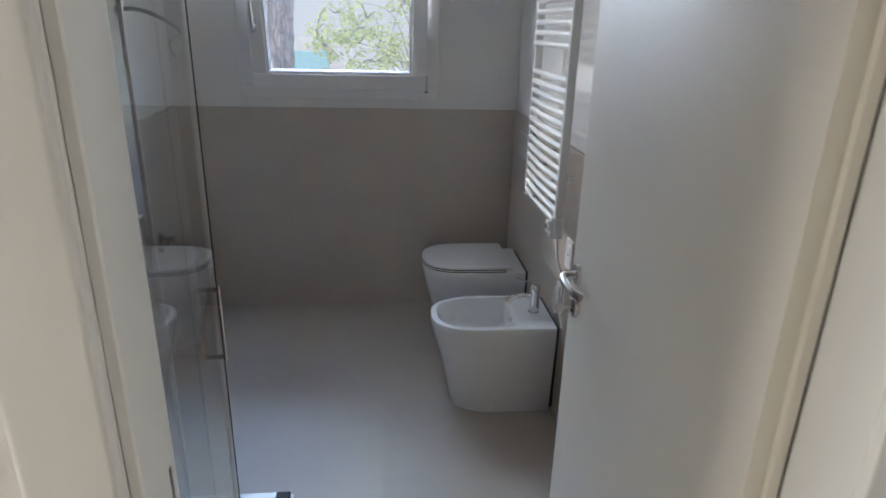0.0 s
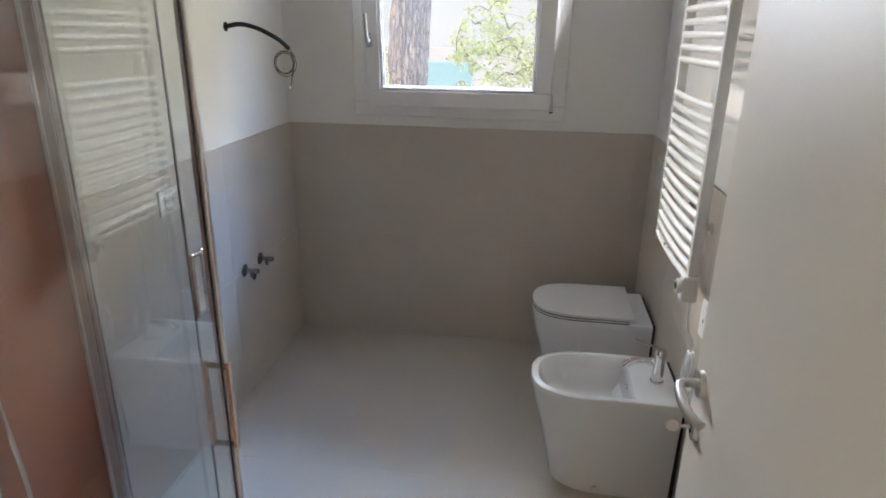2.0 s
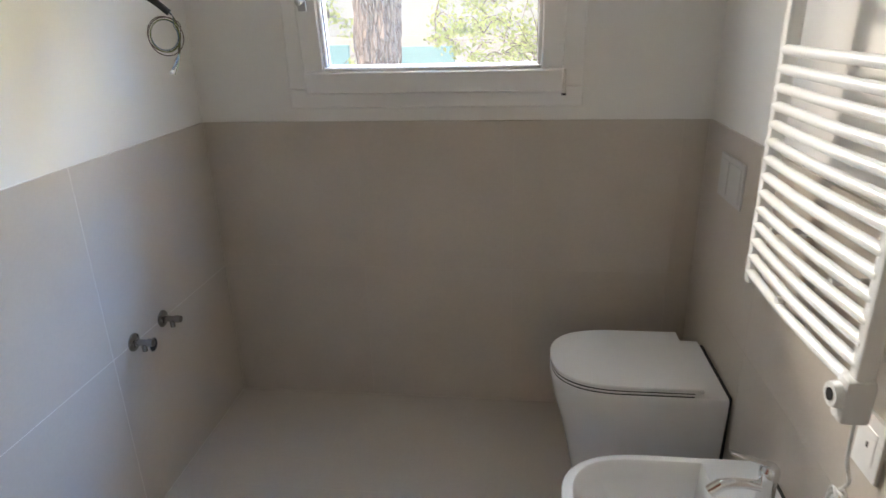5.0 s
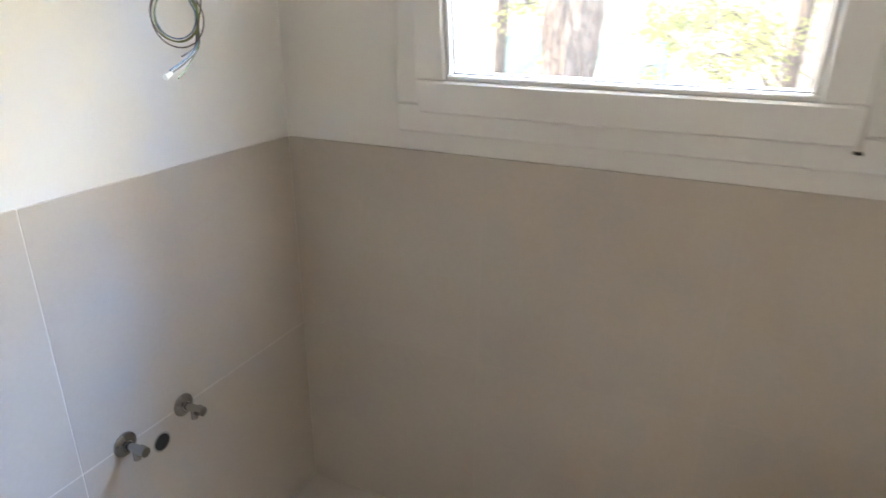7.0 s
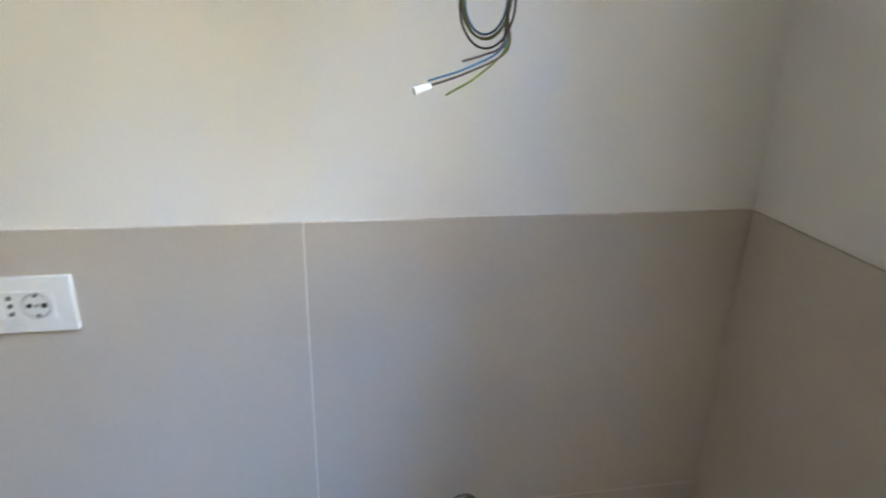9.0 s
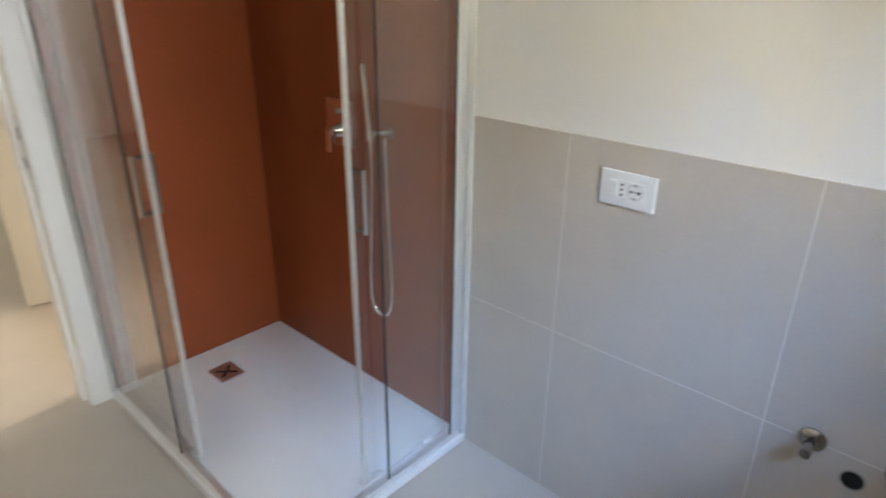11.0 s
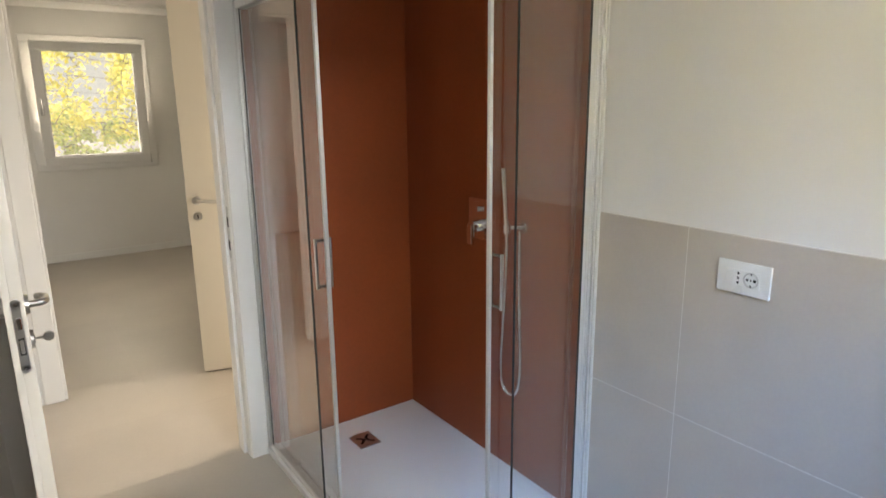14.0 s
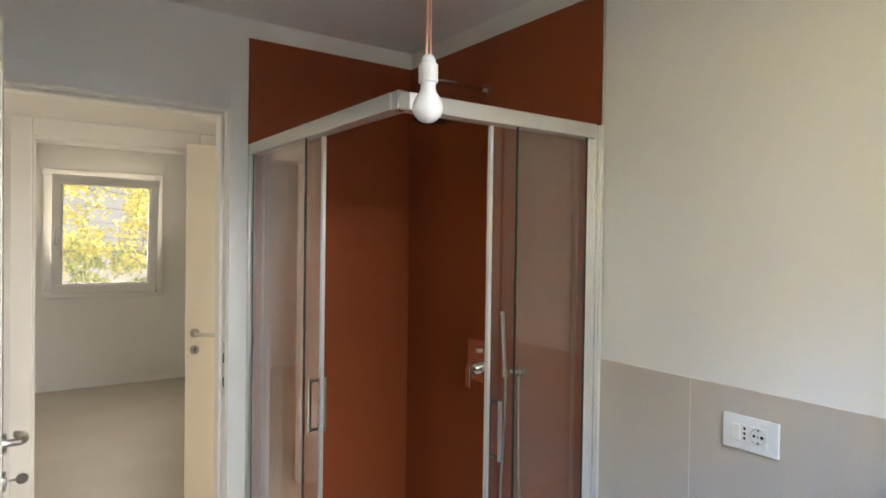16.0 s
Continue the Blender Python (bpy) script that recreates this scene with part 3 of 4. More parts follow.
pane("fixed_panel", (RX + 0.004, RX + 0.010, 0.040, 0.585, 0.046, RT0 + 0.006))
pane("fixed_panel", (0.060, 0.363, RY + 0.004, RY + 0.010, 0.046, RT0 + 0.006))
part("edge_seal", boxes((RX + 0.0035, RX + 0.0105, 0.5845, 0.588, 0.046, RT0)), RUBBER, shower)
part("edge_seal", boxes((0.3625, 0.366, RY + 0.0035, RY + 0.0105, 0.046, RT0)), RUBBER, shower)
DA, DB = 0.742, 1.158          # planes of the sliding doors
door_a = pane("sliding_door", (DA - 0.003, DA + 0.003, 0.070, 0.652, 0.056, RT0 + 0.006))
door_b = pane("sliding_door", (0.068, 0.434, DB - 0.003, DB + 0.003, 0.056, RT0 + 0.006))
part("door_post", boxes((DA - 0.007, DA + 0.007, 0.650, 0.663, 0.056, RT0), bevel=0.002), ALU, door_a)
part("door_post", boxes((0.432, 0.445, DB - 0.007, DB + 0.007, 0.056, RT0), bevel=0.002), ALU, door_b)


def d_handle(parent, o, out, z0=0.937, z1=1.102):
    """A square D handle on both faces of a sliding door: o on the glass, out the way out of it."""
    o, out = Vector((o[0], o[1], 0)), Vector((out[0], out[1], 0))
    bm = bmesh.new()
    for s in (1, -1):
        for z in (z0, z1):
            ends = bmesh.new()
            rod(ends, o + Vector((0, 0, z)), o + out * 0.027 * s + Vector((0, 0, z)), 0.0055, n=12)
            part("handle_standoff", ends, CHROME_DARK, parent)
        a, b = o + out * 0.027 * s + Vector((0, 0, z0 - 0.008)), o + out * 0.027 * s + Vector((0, 0, z1 + 0.008))
        box(bm, a.x - 0.0052, a.x + 0.0052, a.y - 0.0052, a.y + 0.0052, a.z, b.z, bevel=0.002)
    part("handle", bm, CHROME, parent, "chrome bar handle")


d_handle(door_a, (DA, 0.624), (1, 0))
d_handle(door_b, (0.410, DB), (0, 1))
for p, y, x in ((door_a, 0.60, DA), (door_a, 0.26, DA)):
    part("roller", boxes((x - 0.008, x + 0.008, y - 0.02, y + 0.02, 0.054, 0.078), bevel=0.004), ALU, p)
for x in (0.39, 0.15):
    part("roller", boxes((x - 0.02, x + 0.02, DB - 0.008, DB + 0.008, 0.054, 0.078), bevel=0.004), ALU, door_b)

mixer = thing("shower_mixer", "square chrome concealed shower mixer on brown tiles", "shower mixer")
part("plate", boxes((0.0005, 0.010, 0.505, 0.652, 1.000, 1.172), bevel=0.003, seg=2), CHROME, mixer)
mb = bmesh.new()
rod(mb, (0.010, 0.578, 1.058), (0.055, 0.578, 1.058), 0.026, 0.024, n=24)
part("cartridge", mb, CHROME, mixer)
part("lever", boxes((0.050, 0.066, 0.562, 0.594, 0.985, 1.070), bevel=0.004, seg=2), CHROME, mixer)
kb = bmesh.new()
rod(kb, (0.010, 0.578, 1.128), (0.030, 0.578, 1.128), 0.011, n=18)
part("diverter_knob", kb, CHROME, mixer)

hs = thing("hand_shower", "slim chrome hand shower with a long hose on a wall holder", "hand shower")
st = bmesh.new()
rod(st, (0.055, 0.800, 1.065), (0.070, 0.793, 1.318), 0.0105, 0.0125, n=16)
part("stick", st, CHROME, hs)
hd = bmesh.new()
rod(hd, (0.001, 0.838, 1.090), (0.012, 0.838, 1.090), 0.026, 0.024, n=22)
rod(hd, (0.010, 0.838, 1.090), (0.050, 0.806, 1.090), 0.009)
rod(hd, (0.055, 0.801, 1.068), (0.057, 0.800, 1.102), 0.0165, n=18)
part("holder", hd, CHROME, hs)
ho = bmesh.new()
sweep(ho, smooth_path([(0.055, 0.800, 1.066), (0.056, 0.798, 0.90), (0.050, 0.775, 0.66), (0.045, 0.762, 0.50), (0.043, 0.778, 0.415), (0.040, 0.822, 0.395), (0.037, 0.856, 0.44),
                       (0.033, 0.862, 0.56), (0.029, 0.848, 0.78), (0.026, 0.840, 0.98), (0.025, 0.838, 1.075)], 14), 0.0072, 10, ribs=0.06)
part("hose", ho, CHROME, hs)

sh = thing("overhead_shower", "round chrome overhead shower on a wall arm", "shower")
ar = bmesh.new()
rod(ar, (0.001, 0.590, 2.196), (0.012, 0.590, 2.196), 0.028, 0.026, n=24)
sweep(ar, smooth_path([(0.010, 0.590, 2.196), (0.12, 0.590, 2.198), (0.235, 0.590, 2.196), (0.260, 0.590, 2.172), (0.262, 0.590, 2.085)], 8), 0.0105, 14)
part("arm", ar, CHROME, sh)
he = bmesh.new()
lathe(he, [(0, 0.048), (0.014, 0.046), (0.016, 0.022), (0.045, 0.014), (0.080, 0.006), (0.084, 0.0), (0.081, -0.004), (0, -0.004)], pose(0.262, 0.59, 2.046), 40)
head = part("head", he, CHROME_DARK, sh)
nz = bmesh.new()
for r, k in ((0.022, 8), (0.045, 14), (0.068, 20)):
    for i in range(k):
        a = 2 * math.pi * i / k
        rod(nz, (0.262 + r * math.cos(a), 0.59 + r * math.sin(a), 2.0425), (0.262 + r * math.cos(a), 0.59 + r * math.sin(a), 2.0385), 0.0032, n=6)
part("nozzles", nz, RUBBER, head)


# ---- toilet and bidet ----
def d_ring(xf, xb, yc, half, z, n=28, power=2.6):
    """A D-shaped outline: straight back at xb, rounded front at xf."""
    mid = xf + min(0.26, (xb - xf) * 0.55)
    pts = [Vector((xb, yc - half, z))]
    for k in range(n + 1):
        a = math.pi / 2 - math.pi * k / n
        c, s = math.cos(a), math.sin(a)
        pts.append(Vector((mid - (mid - xf) * abs(c) ** (2 / power), yc - half * math.copysign(abs(s) ** (2 / power), s), z)))
    pts.append(Vector((xb, yc + half, z)))
    return pts


def pan(yc, name, label, xb, top, half):
    w = thing(name, label, name)
    bm = bmesh.new()
    xf = 1.336
    prof = [(0.0, 0.092, 0.024), (0.012, 0.090, 0.022), (0.12, 0.070, 0.018), (0.25, 0.040, 0.010), (0.34, 0.014, 0.003), (top - 0.03, 0.002, 0.0), (top - 0.010, 0.0, 0.0), (top - 0.003, 0.002, 0.002), (top, 0.007, 0.006)]
    rings = [d_ring(xf + a, xb, yc, half - b, z) for z, a, b in prof]
    return w, bm, rings, xf


toilet, bm, rings, xf = pan(2.508, "toilet", "white ceramic floor-standing toilet with its lid closed", 1.872, 0.436, 0.190)
part("bowl", loft(bm, rings), CERAMIC, toilet, "tapered white ceramic bowl")
sb = bmesh.new()
ty = 2.508
loft(sb, [d_ring(xf + 0.030, 1.775, ty, 0.158, 0.4355), d_ring(xf + 0.030, 1.775, ty, 0.158, 0.4390), d_ring(xf + 0.006, 1.775, ty, 0.182, 0.4395), d_ring(xf + 0.003, 1.775, ty, 0.185, 0.4410), d_ring(xf + 0.003, 1.775, ty, 0.185, 0.4460),
          d_ring(xf + 0.006, 1.775, ty, 0.182, 0.4475), d_ring(xf + 0.034, 1.775, ty, 0.152, 0.4478), d_ring(xf + 0.035, 1.775, ty, 0.151, 0.4525)])
part("seat", sb, CERAMIC, toilet)
# dark strips paint the shade in the gaps under seat and lid
for z0, z1 in ((0.4364, 0.4392), (0.4480, 0.4519)):
    part("gap_shade", loft(bmesh.new(), [d_ring(xf + 0.0035, 1.770, ty, 0.1848, z0), d_ring(xf + 0.0035, 1.770, ty, 0.1848, z1)]), RUBBER, toilet, "dark strip for the shade in a lid gap")
lb = bmesh.new()
loft(lb, [d_ring(xf + 0.008, 1.792, ty, 0.181, 0.4520), d_ring(xf + 0.002, 1.794, ty, 0.187, 0.4530), d_ring(xf + 0.000, 1.795, ty, 0.189, 0.4650), d_ring(xf + 0.003, 1.793, ty, 0.186, 0.4690), d_ring(xf + 0.05, 1.78, ty, 0.14, 0.4715)])
part("lid", lb, CERAMIC, toilet, "slim white closed lid")
part("lid_hinge", boxes((1.768, 1.800, 2.37, 2.62, 0.4380, 0.4550), bevel=0.006, seg=2), CERAMIC, toilet)
part("wall_joint", boxes((1.8725, 1.8875, 2.342, 2.676, 0.02, 0.428)), RUBBER, toilet, "dark gap against the wall")

bidet, bm, rings, xf = pan(1.872, "bidet", "white ceramic floor-standing bidet with a chrome mixer tap", 1.872, 0.430, 0.180)
yc = 1.872
bm = loft(bm, rings, cap_top=False)
top = [v for v in bm.verts if abs(v.co.z - 0.430) < 1e-4]
# basin: inner rings with as many points, stepping down from the rim
inner = [(0.028, 0.026, 0.4302, 1.714), (0.033, 0.031, 0.425, 1.710), (0.044, 0.040, 0.385, 1.704), (0.066, 0.058, 0.335, 1.694), (0.115, 0.095, 0.308, 1.665), (0.165, 0.150, 0.302, 1.600)]
ir = [[bm.verts.new(p) for p in d_ring(xf + a, xb, yc, 0.180 - b, z)] for a, b, z, xb in inner]
outer = [min(top, key=lambda v: (v.co - p).length) for p in rings[-1]]
for a, b in zip([outer] + ir, ir):
    for k in range(len(a)):
        k2 = (k + 1) % len(a)
        if len({a[k], a[k2], b[k2], b[k]}) == 4:
            bm.faces.new((a[k], a[k2], b[k2], b[k]))
bm.faces.new(ir[-1])
bmesh.ops.recalc_face_normals(bm, faces=bm.faces)
part("bowl", bm, CERAMIC, bidet, "tapered white ceramic bowl with an oval basin")
wb = bmesh.new()
rod(wb, (1.575, yc, 0.3022), (1.575, yc, 0.305), 0.022, 0.020, n=22)
part("waste", wb, CHROME, bidet)
ov = bmesh.new()
rod(ov, (1.708, yc, 0.385), (1.699, yc, 0.385), 0.012, n=18)
part("overflow_ring", ov, CHROME, bidet)
part("wall_joint", boxes((1.8725, 1.8875, yc - 0.155, yc + 0.165, 0.02, 0.42)), RUBBER, bidet, "dark gap against the wall")
sc = bmesh.new()
rod(sc, (1.60, yc - 0.168, 0.03), (1.60, yc - 0.157, 0.03), 0.010, n=16)
part("fixing_cap", sc, PLASTIC, bidet)

tap = thing("bidet_tap", "chrome single-lever mixer tap on the bidet", "tap")
TX, TY = 1.806, 1.858
tb = bmesh.new()
lathe(tb, [(0.025, 0), (0.025, 0.006), (0.0215, 0.010), (0.0205, 0.050), (0.0205, 0.098), (0.0225, 0.104), (0.0225, 0.126), (0.017, 0.136), (0, 0.138)], pose(TX, TY, 0.431))
part("body", tb, CHROME, tap)
sp = bmesh.new()
sweep(sp, smooth_path([(TX - 0.005, TY, 0.508), (TX - 0.045, TY, 0.512), (TX - 0.085, TY, 0.510), (TX - 0.108, TY, 0.502)], 6), 0.0125, 14)
part("spout", sp, CHROME, tap)
ae = bmesh.new()
rod(ae, (TX - 0.100, TY, 0.508), (TX - 0.126, TY, 0.484), 0.0145, n=18)
part("aerator", ae, CHROME, tap)
lv = boxes((-0.105, 0.0, -0.0075, 0.0075, -0.0025, 0.0025), bevel=0.002, seg=2)
bmesh.ops.transform(lv, matrix=pose(TX + 0.004, TY, 0.565, 0, 20, 0), verts=lv.verts)
part("lever", lv, CHROME, tap, "thin chrome lever tipped up")

# ---- towel radiator ----
rad = thing("towel_radiator", "tall white enamelled towel radiator on the wall", "towel radiator")
RXC, RYA, RYB = 1.803, 2.126, 1.606
for y in (RYA, RYB):
    pb = boxes((RXC - 0.016, RXC + 0.018, y - 0.0145, y + 0.0145, 0.915, 2.125), bevel=0.011, seg=4)
    part("post", pb, ENAMEL, rad)
rung_me = None
zs = [0.944 + 0.0407 * i for i in range(14)] + [1.590 + 0.0407 * i for i in range(7)] + [1.950 + 0.0407 * i for i in range(4)]
for z in zs:
    if rung_me is None:
        rb = bmesh.new()
        sweep(rb, [(RXC - 0.006 - 0.010 * (1 - (2 * u - 1) ** 2), RYB + (RYA - RYB) * u, 0) for u in (i / 12 for i in range(13))], 0.0115, 14)
        rung_me = mesh_of("rung", rb, ENAMEL)
    r = new("rung", rung_me)
    r.parent = rad
    r.location.z = z
for y in (RYA - 0.06, RYB + 0.16):
    for z in (1.07, 1.93):
        br = bmesh.new()
        rod(br, (RXC, y, z), (1.888 if z < WAIN else 1.897, y, z), 0.008, n=12)
        rod(br, (1.880 if z < WAIN else 1.888, y, z), (1.8875 if z < WAIN else 1.8965, y, z), 0.016, n=16)
        part("wall_bracket", br, ENAMEL, rad)
vb = bmesh.new()
rod(vb, (RXC - 0.030, RYA - 0.22, 0.966), (RXC - 0.012, RYA - 0.22, 0.966), 0.008, n=14)
part("air_valve", vb, ENAMEL, rad)
th = part("thermostat", boxes((RXC - 0.030, RXC + 0.022, RYB - 0.020, RYB + 0.022, 0.874, 0.962), bevel=0.015, seg=4), PLASTIC, rad, "white electric heating element")
td = bmesh.new()
rod(td, (RXC - 0.030, RYB + 0.002, 0.925), (RXC - 0.044, RYB + 0.002, 0.925), 0.025, 0.022, n=28)
part("dial", td, PLASTIC, th)
tw = bmesh.new()
rod(tw, (RXC - 0.0435, RYB + 0.002, 0.925), (RXC - 0.0455, RYB + 0.002, 0.925), 0.012, n=20)
part("display", tw, DARK, th)
tc = bmesh.new()
loop = []
for i in range(34):
    a = 2 * math.pi * i / 11
    loop.append((1.858 + 0.010 * math.cos(a * 0.7 + 1), RYB + 0.085 + 0.030 * math.cos(a) - 0.0006 * i, 0.585 + 0.070 * math.sin(a)))
sweep(tc, smooth_path([(RXC + 0.005, RYB, 0.884), (RXC + 0.015, RYB + 0.008, 0.78), (1.850, RYB + 0.04, 0.71), (1.858, RYB + 0.070, 0.665)] + loop + [(1.868, RYB + 0.06, 0.50), (1.872, RYB + 0.03, 0.46)], 5), 0.0034, 8)
part("cable", tc, PLASTIC, rad, "thin white power cable tied in a loose bundle")


# ---- sockets and plates ----
def plate(name, label, m, w, h):
    """A wall plate: local x out of the wall, y along it, z up; origin at the middle of its back."""
    t = thing(name, label, "socket", at=m)
    part("cover_plate", boxes((0.0005, 0.010, -w / 2, w / 2, -h / 2, h / 2), bevel=0.0025, seg=2), PLASTIC, t)
    part("insert", boxes((0.009, 0.0112, -w / 2 + 0.027, w / 2 - 0.027, -0.0235, 0.0235), bevel=0.0008), PLASTIC, t)
    return t


s1 = plate("wall_socket", "white plate with a switch and two sockets on tiles", pose(0.0, 1.721, 1.085), 0.148, 0.090)
part("rocker_switch", boxes((0.011, 0.0145, -0.047, -0.0245, -0.0215, 0.0215), bevel=0.0015), PLASTIC, s1)
for z in (-0.013, 0, 0.013):
    part("pin_hole", boxes((0.0108, 0.0117, -0.0165, -0.0105, z - 0.0032, z + 0.0032)), DARK, s1)
fr = bmesh.new()
lathe(fr, [(0.0215, 0.0), (0.0215, 0.0022), (0.0195, 0.0022), (0.0185, 0.0004), (0.0, 0.0003)], pose(0.011, 0.023, 0, 0, 90, 0), 32)
part("schuko_well", fr, PLASTIC_GREY, s1)
fr = bmesh.new()
lathe(fr, [(0.0172, 0.0006), (0.0165, 0.0012), (0.0, 0.0012)], pose(0.011, 0.023, 0, 0, 90, 0), 32)
part("well_floor", fr, PLASTIC, s1)
for y, z, w, h in ((0.0125, 0, 0.007, 0.0045), (0.0335, 0, 0.008, 0.0055), (0.023, 0, 0.003, 0.003), (0.023, 0.0165, 0.004, 0.003), (0.023, -0.0165, 0.004, 0.003)):
    part("pin_hole", boxes((0.0108, 0.0128, y - w / 2, y + w / 2, z - h / 2 - 0.001, z + h / 2 + 0.001)), DARK, s1)
s2 = plate("wall_socket", "white upright socket plate below the towel radiator", pose(XR, 1.665, 0.782, 0, 0, 180) @ pose(0, 0, 0, 90, 0, 0), 0.125, 0.085)
part("pin_hole", boxes((0.0108, 0.0118, -0.006, 0.006, -0.003, 0.003)), DARK, s2)
fl = thing("flush_plate", "pale flush plate over the toilet on the tiled wall", "flush plate")
part("cover_plate", boxes((XR - 0.008, XR - 0.0005, 2.50, 2.72, 0.985, 1.125), bevel=0.003, seg=2), PLASTIC_GREY, fl)
part("button", boxes((XR - 0.011, XR - 0.007, 2.515, 2.625, 1.0, 1.11), bevel=0.002), PLASTIC_GREY, fl)
part("button", boxes((XR - 0.011, XR - 0.007, 2.630, 2.705, 1.0, 1.11), bevel=0.002), PLASTIC_GREY, fl)


# ---- washbasin connections ----
def angle_valve(y, z):
    v = thing("angle_valve", "chrome angle valve on tiles for a future washbasin", "valve", "washbasin connections")
    b = bmesh.new()
    lathe(b, [(0.030, 0.0005), (0.029, 0.004), (0.020, 0.010), (0.012, 0.012)], pose(0, y, z, 0, 90, 0))
    part("flange", b, CHROME_DARK, v)
    b = bmesh.new()
    rod(b, (0.008, y, z), (0.052, y, z), 0.0105, n=18)
    rod(b, (0.034, y, z + 0.004), (0.034, y, z - 0.030), 0.0085, n=16)
    part("body", b, CHROME_DARK, v)
    b = bmesh.new()
    rod(b, (0.050, y, z), (0.068, y, z), 0.014, 0.012, n=10)
    part("knob", b, CHROME_DARK, v)
    b = bmesh.new()
    rod(b, (0.034, y, z - 0.0305), (0.034, y, z - 0.026), 0.0062, n=14)
    part("outlet", b, DARK, v)


angle_valve(2.246, 0.606)
angle_valve(2.418, 0.604)
wo = thing("waste_outlet", "open round waste pipe in the tiled wall", "pipe")
b = bmesh.new()
lathe(b, [(0.026, 0.0008), (0.0235, 0.0016), (0.0215, 0.0012)], pose(0, 2.340, 0.545, 0, 90, 0))
part("rim", b, HOLE_BEIGE, wo)
b = bmesh.new()
rod(b, (0.0003, 2.340, 0.545), (0.0011, 2.340, 0.545), 0.0222, n=28)
part("bore", b, DARK, wo)

# ---- wires left for a mirror lamp ----
wires = thing("lamp_wires", "black conduit with a loop of loose coloured wires", "cable")
b = bmesh.new()
rod(b, (-0.0085, 2.306, 1.674), (-0.006, 2.306, 1.674), 0.019, n=20)
part("wall_hole", b, DARK, wires)
b = bmesh.new()
sweep(b, smooth_path([(-0.008, 2.306, 1.673), (0.055, 2.308, 1.684), (0.125, 2.322, 1.668), (0.200, 2.342, 1.628), (0.243, 2.360, 1.588)], 14), 0.0088, 10, ribs=0.10)
part("conduit", b, RUBBER, wires)
D = Vector((-0.85, -0.53, 0)).normalized()
E_ = Vector((0.25, -0.97, 0)).normalized()
for k, (mt, nm, rr, ends) in enumerate([(WIRE_BROWN, "wire", 0.043, (0.036, -0.020)), (WIRE_BLUE, "wire", 0.037, (0.066, -0.040)), (WIRE_GREEN, "wire", 0.040, (0.050, -0.055)), (WIRE_BROWN, "wire", 0.047, (0.066, -0.042))]):
    c = Vector((0.214, 2.360, 1.532 - 0.002 * k))
    pts = [Vector((0.236, 2.357, 1.597)), Vector((0.249, 2.364, 1.580))]
    for i in range(11 + 10):
        a = radians(35) - 2 * math.pi * i / 16
        pts.append(c - D * math.cos(a) * rr + Vector((0.002 * k, 0.0007 * i, math.sin(a) * rr * 1.1)))
    base = c - D * 0.030 + Vector((0, 0.004, -0.052))
    pts = pts[:19] + [c - D * 0.040 + Vector((0.001 * k, 0, -0.012)), base + Vector((0, 0.002 * k, 0.0)), base + E_ * ends[0] * 0.6 + Vector((0, 0, ends[1] * 0.55)), base + E_ * ends[0] * 1.35 + Vector((0, 0, ends[1] * 0.9))]
    b = bmesh.new()
    sweep(b, smooth_path(pts, 5), 0.0014, 8)
    part(nm, b, mt, wires)
    if k == 3:
        tip, way = pts[-1], (pts[-1] - pts[-2]).normalized()
        b = bmesh.new()
        rod(b, tip - way * 0.003, tip + way * 0.017, 0.0032, 0.0048, n=10)
        part("terminal", b, PLASTIC, wires, "white plastic terminal")

# ---- bare bulb ----
bulb = thing("pendant_bulb", "unlit opal bulb in a white holder hanging on a peach cord", "lamp")
BX, BY, BZ = 0.839, 1.424, 1.879    # BZ: middle of the globe
b = bmesh.new()
for s in (-1, 1):
    sweep(b, smooth_path([(BX + 0.004 * s, BY, CEIL + 0.002), (BX + 0.007 * s, BY + 0.004 * s, BZ + 0.40), (BX + 0.004 * s, BY, BZ + 0.20), (BX + 0.006 * s, BY, BZ + 0.112)], 8), 0.0028, 8)
part("cord", b, CORD, bulb)
b = bmesh.new()
lathe(b, [(0.0, 0.118), (0.007, 0.117), (0.0135, 0.112), (0.0168, 0.102), (0.0172, 0.096), (0.0212, 0.0945), (0.0218, 0.093), (0.0222, 0.056), (0.0214, 0.0545), (0.0, 0.0545)], Matrix.Translation((BX, BY, BZ)), 32)
part("holder", b, PLASTIC, bulb)
b = bmesh.new()
lathe(b, [(0.0168, 0.055), (0.0172, 0.044), (0.0190, 0.034), (0.0258, 0.024), (0.0318, 0.012), (0.0346, 0.0), (0.0337, -0.010), (0.0290, -0.0205), (0.0200, -0.0290), (0.010, -0.0335), (0, -0.0346)], Matrix.Translation((BX, BY, BZ)), 32)
part("globe", b, OPAL, bulb)

# ---- garden ----
ground = bmesh.new()
bmesh.ops.create_grid(ground, x_segments=8, y_segments=8, size=400, matrix=Matrix.Translation((0, 0, -0.15)))
tagged(part("ground", ground, SOIL, smooth=False), "pale sunlit gravel garden ground", "ground", kind="structure")
gw = thing("garden_wall", "low white rendered garden wall outside the window", "wall")
part("wall_body", boxes((-8, 9, 4.85, 5.05, -0.15, 1.13)), RENDER, gw)
part("coping", boxes((-8, 9, 4.82, 5.08, 1.13, 1.165), bevel=0.006), RENDER, gw)


